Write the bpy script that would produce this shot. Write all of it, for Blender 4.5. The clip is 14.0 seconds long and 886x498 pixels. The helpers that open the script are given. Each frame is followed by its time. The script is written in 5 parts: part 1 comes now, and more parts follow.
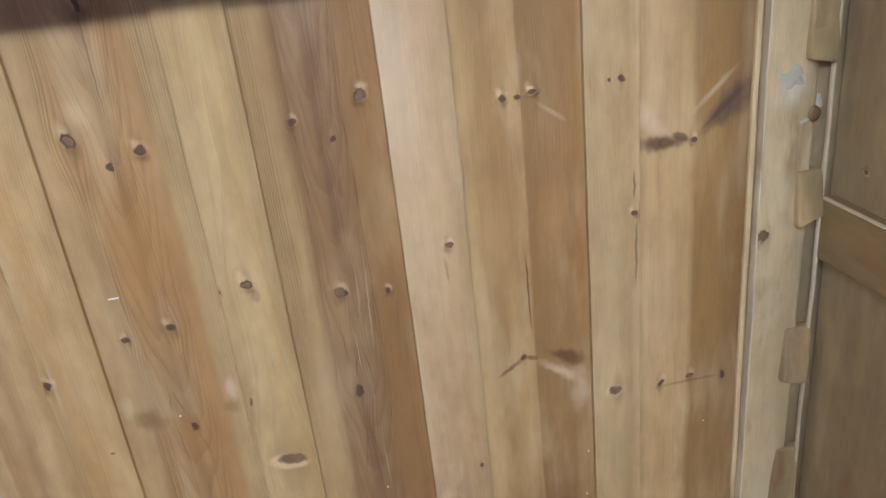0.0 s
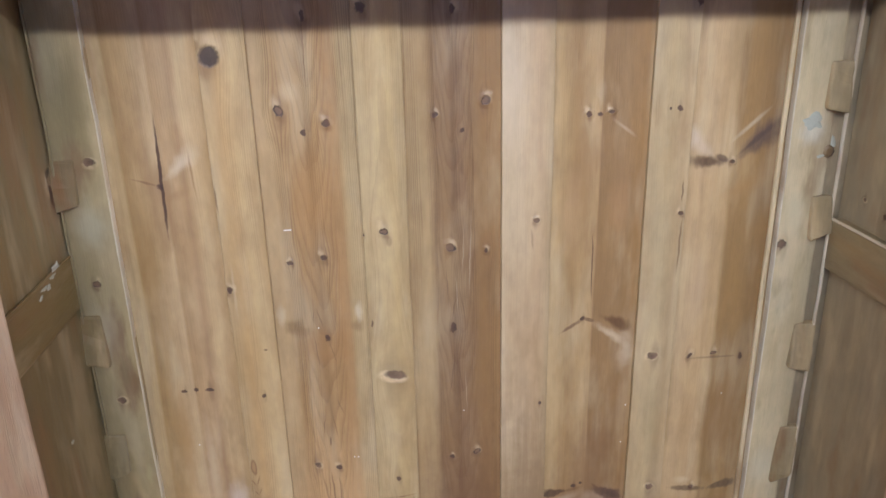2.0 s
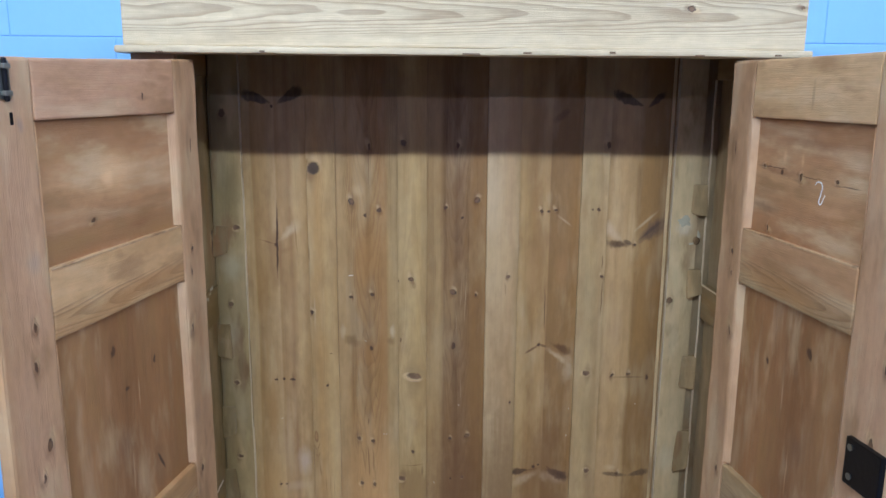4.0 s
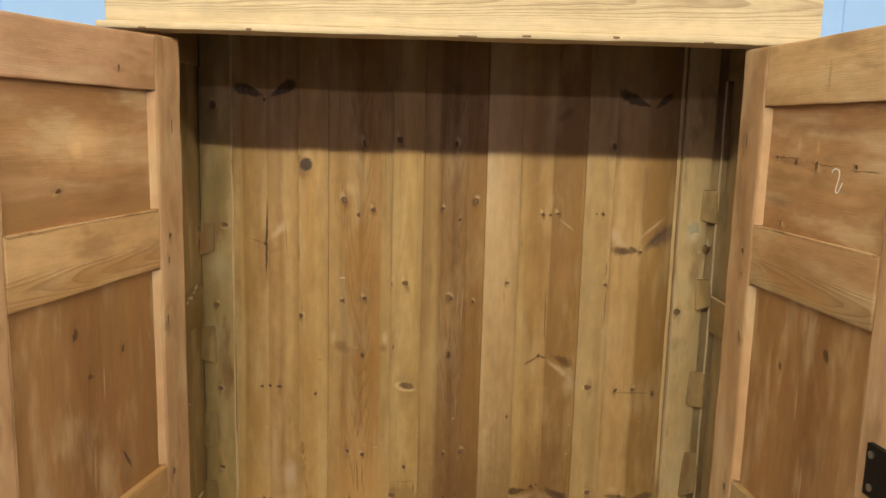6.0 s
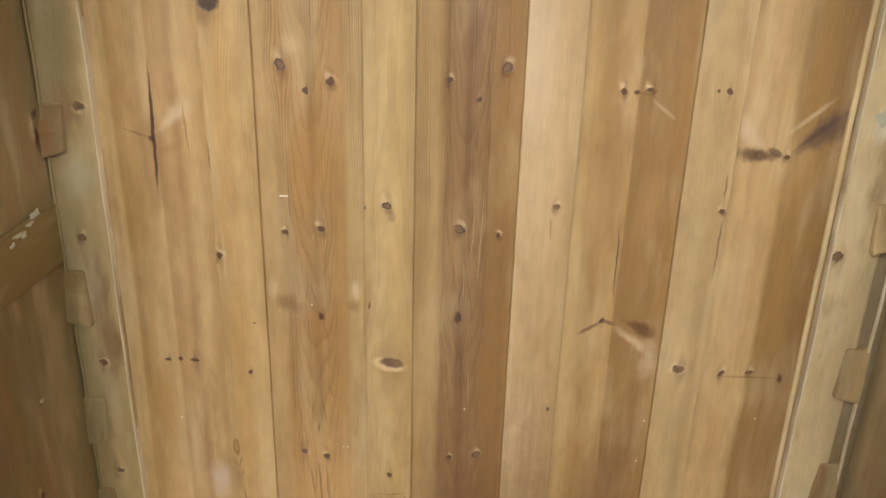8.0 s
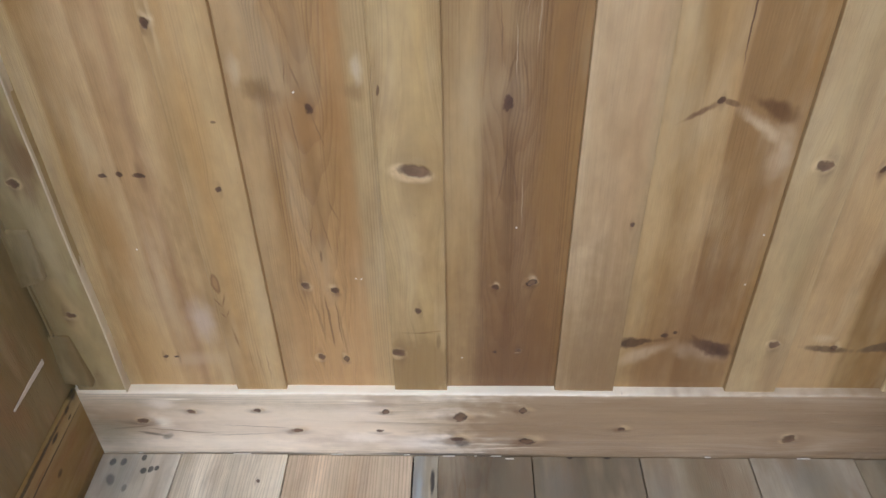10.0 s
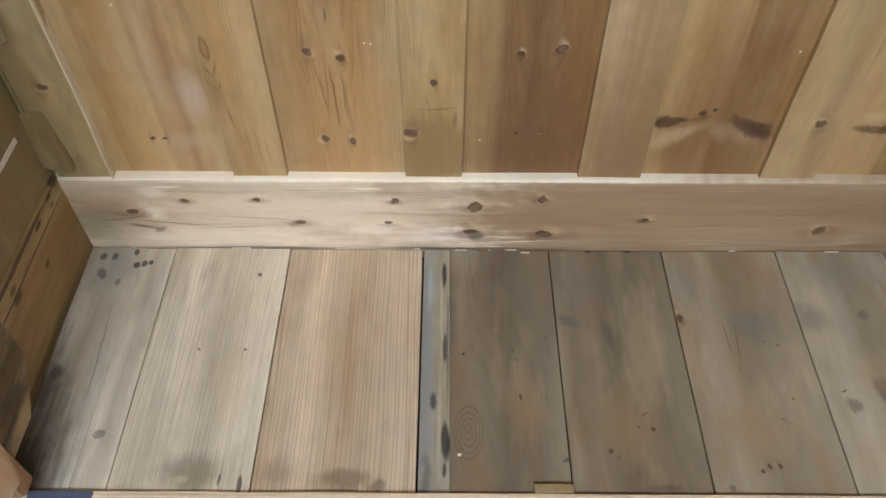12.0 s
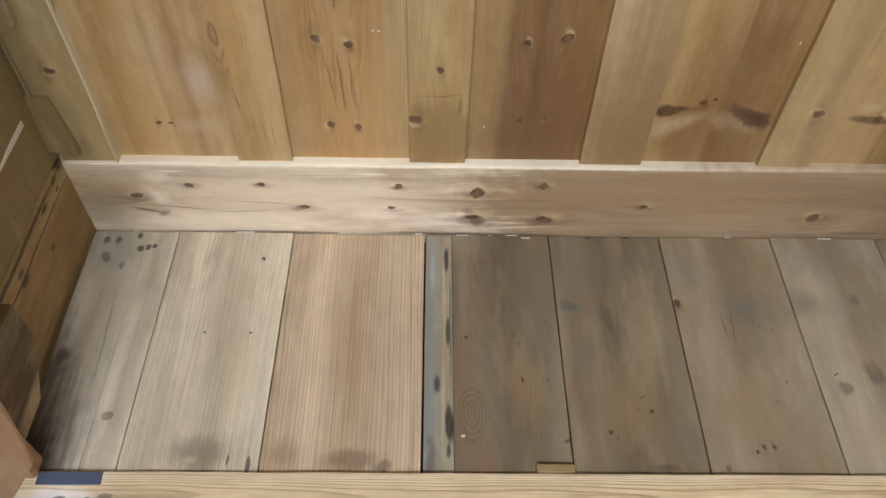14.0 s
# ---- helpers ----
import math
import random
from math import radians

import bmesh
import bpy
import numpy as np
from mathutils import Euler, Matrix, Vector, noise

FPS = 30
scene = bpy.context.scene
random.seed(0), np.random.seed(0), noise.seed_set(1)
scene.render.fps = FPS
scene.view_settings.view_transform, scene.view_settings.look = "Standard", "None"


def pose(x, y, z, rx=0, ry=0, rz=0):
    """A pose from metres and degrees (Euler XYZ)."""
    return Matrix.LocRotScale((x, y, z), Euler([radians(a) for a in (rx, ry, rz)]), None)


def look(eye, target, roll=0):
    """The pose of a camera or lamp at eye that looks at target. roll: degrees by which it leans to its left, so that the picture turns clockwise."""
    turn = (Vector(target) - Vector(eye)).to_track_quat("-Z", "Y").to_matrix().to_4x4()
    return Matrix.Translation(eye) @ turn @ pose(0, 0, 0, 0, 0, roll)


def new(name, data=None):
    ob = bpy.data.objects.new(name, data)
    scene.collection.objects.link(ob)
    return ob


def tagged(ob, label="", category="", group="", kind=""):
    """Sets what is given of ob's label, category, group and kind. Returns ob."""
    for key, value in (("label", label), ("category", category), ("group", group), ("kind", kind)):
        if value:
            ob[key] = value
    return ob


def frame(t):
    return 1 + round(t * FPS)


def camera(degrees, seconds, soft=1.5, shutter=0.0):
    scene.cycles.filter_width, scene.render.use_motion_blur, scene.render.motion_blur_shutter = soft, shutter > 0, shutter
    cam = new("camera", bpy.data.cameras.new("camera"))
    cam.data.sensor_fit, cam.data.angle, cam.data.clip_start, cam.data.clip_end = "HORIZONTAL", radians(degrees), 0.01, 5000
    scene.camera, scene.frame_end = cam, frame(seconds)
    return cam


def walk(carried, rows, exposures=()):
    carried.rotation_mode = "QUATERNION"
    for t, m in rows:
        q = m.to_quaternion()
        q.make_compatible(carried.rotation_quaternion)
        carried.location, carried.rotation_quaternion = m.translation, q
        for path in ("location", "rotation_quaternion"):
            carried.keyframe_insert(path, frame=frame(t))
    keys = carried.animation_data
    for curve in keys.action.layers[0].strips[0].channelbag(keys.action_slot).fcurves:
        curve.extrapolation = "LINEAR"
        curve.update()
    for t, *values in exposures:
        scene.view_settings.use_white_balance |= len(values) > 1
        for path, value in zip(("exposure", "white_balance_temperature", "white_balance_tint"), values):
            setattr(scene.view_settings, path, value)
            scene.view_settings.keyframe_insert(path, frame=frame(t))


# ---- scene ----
cam = camera(59.7, 14.0, soft=1.5)
PATH = [
    (0, (0.021, -0.011, 1.594), (0.278, 1.803, 0.792), -6.51),
    (0.5, (-0.002, -0.052, 1.589), (0.255, 1.764, 0.793), -5.15),
    (1, (-0.063, -0.095, 1.594), (0.179, 1.731, 0.815), -3.72),
    (1.5, (-0.101, -0.152, 1.604), (0.096, 1.691, 0.853), -2.45),
    (2, (-0.084, -0.294, 1.608), (0.065, 1.578, 0.918), -1.38),
    (2.5, (-0.086, -0.463, 1.629), (-0.018, 1.435, 1.003), -0.76),
    (3, (-0.130, -0.629, 1.642), (-0.040, 1.301, 1.126), 0.01),
    (3.5, (-0.099, -0.793, 1.652), (-0.024, 1.156, 1.209), 0.88),
    (4, (-0.071, -0.955, 1.674), (-0.004, 1.003, 1.271), 0.42),
    (4.2, (-0.082, -1.014, 1.668), (-0.011, 0.945, 1.273), 0.31),
    (4.9, (-0.065, -1.106, 1.653), (-0.003, 0.865, 1.322), 0.37),
    (5.6, (-0.047, -0.999, 1.607), (-0.001, 0.979, 1.312), 1.12),
    (6.3, (-0.025, -0.779, 1.584), (0.003, 1.184, 1.204), 1.71),
    (6.5, (-0.024, -0.686, 1.622), (0.006, 1.261, 1.165), 1.91),
    (7, (-0.011, -0.548, 1.604), (0.011, 1.377, 1.061), 1.99),
    (7.2, (0.007, -0.463, 1.589), (0.013, 1.444, 0.987), 2.02),
    (7.9, (0.004, -0.236, 1.561), (-0.014, 1.638, 0.862), 1.68),
    (8.6, (-0.029, -0.040, 1.534), (-0.072, 1.798, 0.746), 0.77),
    (9.3, (-0.043, 0.066, 1.491), (-0.096, 1.809, 0.511), -0.23),
    (9.5, (-0.027, 0.075, 1.471), (-0.096, 1.783, 0.432), -0.61),
    (10, (-0.029, 0.107, 1.436), (-0.081, 1.673, 0.193), -1.13),
    (10.5, (-0.034, 0.118, 1.405), (-0.067, 1.589, 0.050), -1.05),
    (11, (-0.043, 0.118, 1.364), (-0.081, 1.509, -0.073), -1.18),
    (11.5, (-0.062, 0.124, 1.331), (-0.075, 1.456, -0.161), -0.37),
    (12, (-0.068, 0.117, 1.328), (-0.074, 1.399, -0.207), 0.11),
    (12.5, (-0.081, 0.118, 1.340), (-0.067, 1.370, -0.220), 0.96),
    (13, (-0.083, 0.118, 1.339), (-0.062, 1.357, -0.231), 1.36),
    (13.5, (-0.090, 0.113, 1.341), (-0.057, 1.351, -0.230), 1.88),
    (14, (-0.090, 0.111, 1.340), (-0.056, 1.358, -0.223), 1.81),
]
EXPOSURES = [(0.0, -0.07, 5300, 14), (1.5, 0.0, 5150, 14), (2.0, 0.1, 5050, 16), (2.5, 0.18, 4750, 14), (3.0, 0.24, 4650, 13), (3.5, -0.16, 4850, 11), (4.2, -0.5, 5250, 10), (5.2, -0.52, 6700, 11), (6.3, -0.42, 9000, 12), (6.5, -0.38, 9000, 12),
             (7.0, 0.1, 7300, 10), (7.2, 0.15, 7100, 10), (9.3, -0.16, 5400, 14), (10.5, -0.14, 5300, 12), (11.5, -0.17, 5450, 10), (12.5, -0.2, 5800, 10), (14.0, -0.2, 5900, 10)]
walk(cam, [(t, look(eye, target, roll)) for t, eye, target, roll in PATH], EXPOSURES)

NEAR_W, FAR_W, EAST_W, WEST_W, WASH_W = 106.0, 54.0, 52.0, 37.0, 1.0

# ---- light ----
def srgb(r, g, b, k=1.0):
    """Linear colour from 0..255 display values."""
    f = lambda v: k * (v / 12.92 if v <= 0.04045 else ((v + 0.055) / 1.055) ** 2.4)
    return (f(r / 255), f(g / 255), f(b / 255), 1.0)


world = bpy.data.worlds.new("room_dim")
world.use_nodes = True
world.node_tree.nodes["Background"].inputs[0].default_value = (0.5, 0.55, 0.6, 1)
world.node_tree.nodes["Background"].inputs[1].default_value = 0.008
scene.world = world


def area_lamp(name, place, target, size_x, size_y, watts, colour):
    data = bpy.data.lights.new(name, "AREA")
    data.shape, data.size, data.size_y = "RECTANGLE", size_x, size_y
    data.energy, data.color = watts, colour
    ob = new(name, data)
    ob.matrix_world = look(place, target)
    return ob


# ceiling tubes of the workshop: a row a few steps in front of the wardrobe and one far down the room
area_lamp("ceiling_tube_near", (-0.12, -1.98, 2.975), (0.0, 0.7, 1.0), 2.6, 0.055, NEAR_W, (0.995, 1.0, 0.91))
area_lamp("ceiling_tube_far", (0.1, -6.2, 3.0), (0.0, 0.7, 1.2), 4.0, 0.12, FAR_W, (0.86, 0.78, 1.0))
# unseen side lamps, added to brighten the inner faces of the doors
area_lamp("door_fill_east", (3.2, -1.25, 3.0), (-0.5, 0.2, 1.3), 1.5, 0.10, EAST_W, (1.0, 0.95, 0.98))
area_lamp("door_fill_west", (-2.9, -1.7, 3.0), (0.5, 0.2, 1.3), 1.5, 0.10, WEST_W, (1.0, 0.985, 0.96))
# added fill: stands for what the tubes throw up at the unseen white ceiling
area_lamp("ceiling_wash", (0.0, -2.2, 2.75), (0.0, -2.2, 3.2), 4.0, 2.0, WASH_W, (0.95, 0.96, 1.0))


# ---- wood and other materials ----
class Net:
    """Short hand for wiring shader nodes."""

    def __init__(self, name):
        self.mat = bpy.data.materials.new(name)
        self.mat.use_nodes = True
        self.t = self.mat.node_tree
        self.bsdf = self.t.nodes["Principled BSDF"]

    def put(self, sock, v):
        if isinstance(v, bpy.types.NodeSocket):
            self.t.links.new(v, sock)
        elif v is not None:
            sock.default_value = v

    def m(self, op, a, b=None, c=None, clamp=False):
        n = self.t.nodes.new("ShaderNodeMath")
        n.operation, n.use_clamp = op, clamp
        for s, v in zip(n.inputs, (a, b, c)):
            self.put(s, v)
        return n.outputs[0]

    def vec(self, x, y, z=0.0):
        n = self.t.nodes.new("ShaderNodeCombineXYZ")
        for s, v in zip(n.inputs, (x, y, z)):
            self.put(s, v)
        return n.outputs[0]

    def noise(self, v, scale=1.0, detail=2.0, rough=0.5, dist=0.0):
        n = self.t.nodes.new("ShaderNodeTexNoise")
        self.put(n.inputs["Vector"], v)
        n.inputs["Scale"].default_value, n.inputs["Detail"].default_value = scale, detail
        n.inputs["Roughness"].default_value, n.inputs["Distortion"].default_value = rough, dist
        return n.outputs[0]

    def ramp(self, fac, stops, mode="LINEAR"):
        n = self.t.nodes.new("ShaderNodeValToRGB")
        n.color_ramp.interpolation = mode
        el = n.color_ramp.elements
        while len(el) < len(stops):
            el.new(0.5)
        for e, (p, col) in zip(el, stops):
            e.position, e.color = p, (col if len(col) == 4 else (*col, 1))
        self.put(n.inputs[0], fac)
        return n.outputs[0]

    def mix(self, fac, a, b, mode="MIX"):
        n = self.t.nodes.new("ShaderNodeMix")
        n.data_type, n.blend_type = "RGBA", mode
        self.put(n.inputs[0], fac)
        self.put(n.inputs[6], a)
        self.put(n.inputs[7], b)
        return n.outputs[2]

    def step(self, v, lo, hi):
        n = self.t.nodes.new("ShaderNodeMapRange")
        n.interpolation_type = "SMOOTHSTEP"
        self.put(n.inputs[0], v)
        n.inputs[1].default_value, n.inputs[2].default_value = lo, hi
        return n.outputs[0]

    def group(self, tree, values):
        n = self.t.nodes.new("ShaderNodeGroup")
        n.node_tree = tree
        for s, v in zip(n.inputs, values):
            self.put(s, v)
        return n.outputs


def spot_group():
    """Distance from an ellipse's middle in units of its radii; the ellipse may lean, and swell towards one end."""
    t = bpy.data.node_groups.new("ellipse_distance", "ShaderNodeTree")
    for n in ("u", "v", "cu", "cv", "ru", "rv", "cos", "sin", "taper"):
        t.interface.new_socket(n, in_out="INPUT", socket_type="NodeSocketFloat")
    t.interface.new_socket("distance", in_out="OUTPUT", socket_type="NodeSocketFloat")
    i, o = t.nodes.new("NodeGroupInput"), t.nodes.new("NodeGroupOutput")

    def m(op, a, b=None):
        n = t.nodes.new("ShaderNodeMath")
        n.operation = op
        for s, v in zip(n.inputs, (a, b)):
            if v is not None:
                t.links.new(v, s)
        return n.outputs[0]
    u, v, cu, cv, ru, rv, co, si, ta = i.outputs[:9]
    du, dv = m("SUBTRACT", u, cu), m("SUBTRACT", v, cv)
    a = m("DIVIDE", m("ADD", m("MULTIPLY", du, co), m("MULTIPLY", dv, si)), ru)
    b = m("DIVIDE", m("SUBTRACT", m("MULTIPLY", dv, co), m("MULTIPLY", du, si)), rv)
    one = t.nodes.new("ShaderNodeMath")
    one.operation, one.inputs[2].default_value = "MULTIPLY_ADD", 1.0
    t.links.new(a, one.inputs[0])
    t.links.new(ta, one.inputs[1])
    low = t.nodes.new("ShaderNodeMath")
    low.operation, low.inputs[1].default_value = "MAXIMUM", 0.12
    t.links.new(one.outputs[0], low.inputs[0])
    b = m("DIVIDE", b, low.outputs[0])
    t.links.new(m("SQRT", m("ADD", m("MULTIPLY", a, a), m("MULTIPLY", b, b))), o.inputs[0])
    return t


def seg(x0, z0, x1, z1, w, shade=(116, 78, 48), amount=0.55):
    """A thin line of late wood or a scratch, as a long lean spot."""
    a = math.degrees(math.atan2(-(x1 - x0), z1 - z0))
    return ((x0 + x1) / 2, (z0 + z1) / 2, w, math.hypot(x1 - x0, z1 - z0) * 0.55, a, 0.9, shade, amount)


SPOT = spot_group()
DARK, BROWN, PALE = srgb(48, 30, 23), srgb(92, 64, 42), srgb(206, 180, 138)
# which object axes run across the grain, along it and through it
AXES = {"z": (0, 2, 1), "x": (2, 0, 1), "y": (0, 1, 2), "z side": (1, 2, 0), "y side": (2, 1, 0), "x flat": (1, 0, 2)}
BOOST, SAT, EVEN, KNOT = 0.92, 0.95, 1.15, 0.76
PINE, HUE = (1.155, 0.974, 0.68), 0.78  # the common tint of the old wax, and how much of its own tint a band keeps


def toned(c, k=1.0, mean=None, sat=None, hue=None):
    """Display colour to linear, a little greyer; drawn towards the board's mean."""
    c = [m + (v - m) * EVEN for v, m in zip(c, mean)] if mean else c
    lum = 0.3 * c[0] + 0.59 * c[1] + 0.11 * c[2]
    h = HUE if hue is None else hue
    c = [lum * p * (1 - h) + v * h for v, p in zip(c, PINE)]
    return srgb(*(min(255.0, max(0.0, lum + (v - lum) * (sat or SAT))) for v in c), k)



def wood(name, u0, u1, stops, grain="z", knots=(), spots=(), arches=(), lines=0.5, fine=0.26, streak=0.24,
         blotch=0.25, rough=0.5, grey=0.0, seed=None, coarse=1.0, bright=1.0, sat=1.18, hue=None, gate=0.40):
    """Planed pine, grain along one axis of the object's space.
    stops: (position across the board from u0 to u1, display colour), the bands of heart and sap wood.
    knots: (u, v, ru, rv, lean, kind); kind d dark, b black, r ringed, p pale-rimmed, s small.
    spots: (u, v, ru, rv, lean, softness, colour, amount).
    arches: (middle, half width, lines a metre along, lines across): flame figure."""
    n = Net(name)
    seed = (sum(map(ord, name)) % 97) * 1.37 if seed is None else seed
    tc = n.t.nodes.new("ShaderNodeTexCoord")
    sep = n.t.nodes.new("ShaderNodeSeparateXYZ")
    n.t.links.new(tc.outputs["Object"], sep.inputs[0])
    u, v, w = (sep.outputs[k] for k in AXES[grain])
    # slow wander of the fibres
    wander = n.noise(n.vec(n.m("MULTIPLY", u, 6.0), n.m("MULTIPLY", v, 2.2), n.m("ADD", w, seed)), 1.0, 2.0)
    u2 = n.m("ADD", u, n.m("MULTIPLY", n.m("SUBTRACT", wander, 0.5), 0.016))
    ub = n.m("ADD", u, n.m("MULTIPLY", n.m("SUBTRACT", wander, 0.5), 0.009))
    wu = n.noise(n.vec(n.m("MULTIPLY", u, 70.0), n.m("MULTIPLY", v, 70.0), seed + 2), 1.0, 2.0)
    wv = n.noise(n.vec(n.m("MULTIPLY", u, 70.0), n.m("MULTIPLY", v, 70.0), seed + 9), 1.0, 2.0)
    uk = n.m("ADD", u, n.m("MULTIPLY", n.m("SUBTRACT", wu, 0.5), 0.009))
    vk = n.m("ADD", v, n.m("MULTIPLY", n.m("SUBTRACT", wv, 0.5), 0.008))
    mott = n.noise(n.vec(n.m("MULTIPLY", u, 210.0), n.m("MULTIPLY", v, 150.0), seed + 13), 1.0, 3.0, 0.6)
    us = n.m("ADD", u, n.m("MULTIPLY", n.m("SUBTRACT", wu, 0.5), 0.0028))
    uw = n.m("ADD", us, n.m("MULTIPLY", n.m("SUBTRACT", n.noise(n.vec(n.m("MULTIPLY", u, 14.0), n.m("MULTIPLY", v, 24.0), seed + 19), 1.0, 3.0, 0.6), 0.5), 0.005))
    dists = []
    for cu, cv, ru, rv, lean, kind in knots:
        ru, rv = (ru * 0.95, rv * 0.95) if kind == "s" else (ru * KNOT, rv * KNOT)
        co, si = math.cos(radians(lean)), math.sin(radians(lean))
        big = max(ru, rv) > 0.0135
        dists.append(n.group(SPOT, (us if big else uk, v if big else vk, cu, cv, ru, rv, co, si))[0])
        far = n.group(SPOT, (u, v, cu, cv, max(ru, rv) * 2.6, max(ru, rv) * 5.5, 1.0, 0.0))[0]
        pull = n.m("POWER", 2.718, n.m("MULTIPLY", n.m("MULTIPLY", far, far), -1.0))
        u2 = n.m("SUBTRACT", u2, n.m("MULTIPLY", n.m("SUBTRACT", u, cu), n.m("MULTIPLY", pull, 0.75)))
    # bands of colour across the board
    pos = n.m("DIVIDE", n.m("SUBTRACT", ub, u0), u1 - u0)
    mean = [sum(c[i] for _, c in stops) / len(stops) for i in range(3)]
    col = n.ramp(pos, [(p, toned(c, BOOST * bright, mean, sat, hue)) for p, c in stops])
    # fibres
    fib = n.noise(n.vec(n.m("MULTIPLY", u2, 620.0 * coarse), n.m("MULTIPLY", v, 16.0), n.m("ADD", n.m("MULTIPLY", w, 80.0), seed)), 1.0, 4.0, 0.65)
    drift = n.noise(n.vec(n.m("MULTIPLY", u2, 55.0), n.m("MULTIPLY", v, 1.3), n.m("ADD", n.m("MULTIPLY", w, 8.0), seed)), 1.0, 2.0, 0.5)
    ring = n.m("FRACT", n.m("ADD", n.m("MULTIPLY", u2, 330.0 * coarse), n.m("MULTIPLY", drift, 5.0)))
    band = n.noise(n.vec(n.m("MULTIPLY", u2, 34.0), n.m("MULTIPLY", v, 1.1), n.m("ADD", w, seed + 5)), 1.0, 2.0, 0.5)
    late = n.m("MULTIPLY", n.m("MULTIPLY", n.step(ring, 0.35, 0.85), n.step(ring, 1.0, 0.9)), n.step(drift, gate, gate + 0.26))
    col = n.mix(n.m("MULTIPLY", late, 0.55 * lines), col, srgb(100, 68, 40), "MIX")
    dusk = n.noise(n.vec(n.m("MULTIPLY", u2, 70.0), n.m("MULTIPLY", v, 2.6), n.m("ADD", w, seed + 8)), 1.0, 3.0, 0.6)
    col = n.mix(n.m("MULTIPLY", n.step(dusk, 0.52, 0.78), 0.55 * streak), col, srgb(118, 86, 54))
    k = n.m("ADD", 1.0, n.m("MULTIPLY", n.m("SUBTRACT", fib, 0.5), 0.8 * fine))
    k = n.m("MULTIPLY", k, n.m("ADD", 1.0, n.m("MULTIPLY", n.m("SUBTRACT", band, 0.5), 0.9 * streak)))
    relief = n.m("ADD", n.m("MULTIPLY", fib, 0.5), n.m("MULTIPLY", late, 0.5 * lines))
    for mid, half, along, across, *force in arches:
        du = n.m("DIVIDE", n.m("SUBTRACT", u2, mid), half)
        bow = n.m("MULTIPLY", n.m("MULTIPLY", du, du), across)
        wob = n.noise(n.vec(n.m("MULTIPLY", u, 30.0), n.m("MULTIPLY", v, 5.0), seed), 1.0, 2.0)
        ph = n.m("ADD", n.m("ADD", bow, n.m("MULTIPLY", v, along)), n.m("MULTIPLY", wob, 2.6))
        saw = n.m("FRACT", ph)
        ln = n.m("MULTIPLY", n.step(saw, 0.35, 0.9), n.step(saw, 1.0, 0.93))
        near = n.step(n.m("ABSOLUTE", du), 1.0, 0.75)
        col = n.mix(n.m("MULTIPLY", n.m("MULTIPLY", ln, near), force[0] if force else 0.19), col, srgb(112, 76, 44))
        relief = n.m("ADD", relief, n.m("MULTIPLY", n.m("MULTIPLY", ln, near), 0.3))
    cloud = n.noise(n.vec(n.m("MULTIPLY", u2, 60.0), n.m("MULTIPLY", v, 26.0), n.m("ADD", w, seed + 23)), 1.0, 4.0, 0.62)
    k = n.m("MULTIPLY", k, n.m("ADD", 1.0, n.m("MULTIPLY", n.m("SUBTRACT", cloud, 0.5), 0.46)))
    col = n.mix(1.0, col, n.vec(k, k, k), "MULTIPLY")
    # handling, old wax and dirt at the scale of a palm
    bl = n.noise(n.vec(n.m("MULTIPLY", u, 16.0), n.m("MULTIPLY", v, 5.0), n.m("ADD", w, seed + 11)), 1.0, 4.0, 0.6)
    col = n.mix(n.m("MULTIPLY", n.step(bl, 0.51, 0.68), blotch * 1.4), col, toned((142, 106, 68), BOOST * bright, None, sat, hue))
    col = n.mix(n.m("MULTIPLY", n.step(bl, 0.49, 0.30), blotch), col, toned((206, 182, 142), BOOST * bright, None, sat, hue))
    hz = n.noise(n.vec(n.m("MULTIPLY", u2, 26.0), n.m("MULTIPLY", v, 4.2), n.m("ADD", w, seed + 17)), 1.0, 3.0, 0.55)
    col = n.mix(n.m("MULTIPLY", n.step(hz, 0.50, 0.74), 0.26), col, toned((216, 198, 164), BOOST * bright, None, sat, 0.9))
    col = n.mix(n.m("MULTIPLY", n.step(hz, 0.50, 0.28), 0.30), col, toned((156, 120, 70), BOOST * bright, None, sat, 0.9))
    if grey:
        gr = n.noise(n.vec(n.m("MULTIPLY", u2, 22.0), n.m("MULTIPLY", v, 3.5), seed + 3), 1.0, 4.0, 0.6)
        col = n.mix(n.m("MULTIPLY", n.step(gr, 0.4, 0.7), grey), col, toned((140, 132, 108), BOOST))
    edge = n.noise(n.vec(n.m("MULTIPLY", u, 90.0), n.m("MULTIPLY", v, 60.0), n.m("MULTIPLY", w, 40.0)), 1.0, 2.0)
    rag = n.m("MULTIPLY", n.m("SUBTRACT", edge, 0.5), 0.5)
    comb = n.noise(n.vec(n.m("MULTIPLY", u2, 160.0), n.m("MULTIPLY", v, 9.0), seed + 6), 1.0, 3.0)
    comb = n.m("MULTIPLY", n.m("SUBTRACT", comb, 0.5), 1.1)
    for cu, cv, ru, rv, lean, soft, shade, amount, *swell in spots:
        thin = min(ru, rv) < 0.0026
        small = min(ru, rv) < 0.0075
        d = n.group(SPOT, (uw if thin and rv < 0.09 else us if small else uk, v if small else vk, cu, cv, ru, rv, math.cos(radians(lean)), math.sin(radians(lean)), swell[0] if swell else 0.0))[0]
        pale = min(shade) > 120
        d = n.m("ADD", d, n.m("ADD", n.m("MULTIPLY", rag, 0.6), n.m("MULTIPLY", comb, (0.45 if pale else 0.7) if soft > 0.55 else 0.42)))
        if pale:
            soft, amount = max(soft, 0.85), amount * 0.92
        amount = amount if thin else n.m("MULTIPLY", n.m("ADD", 0.8 if pale else 0.9, n.m("MULTIPLY", comb, 0.5)), amount, None, True)
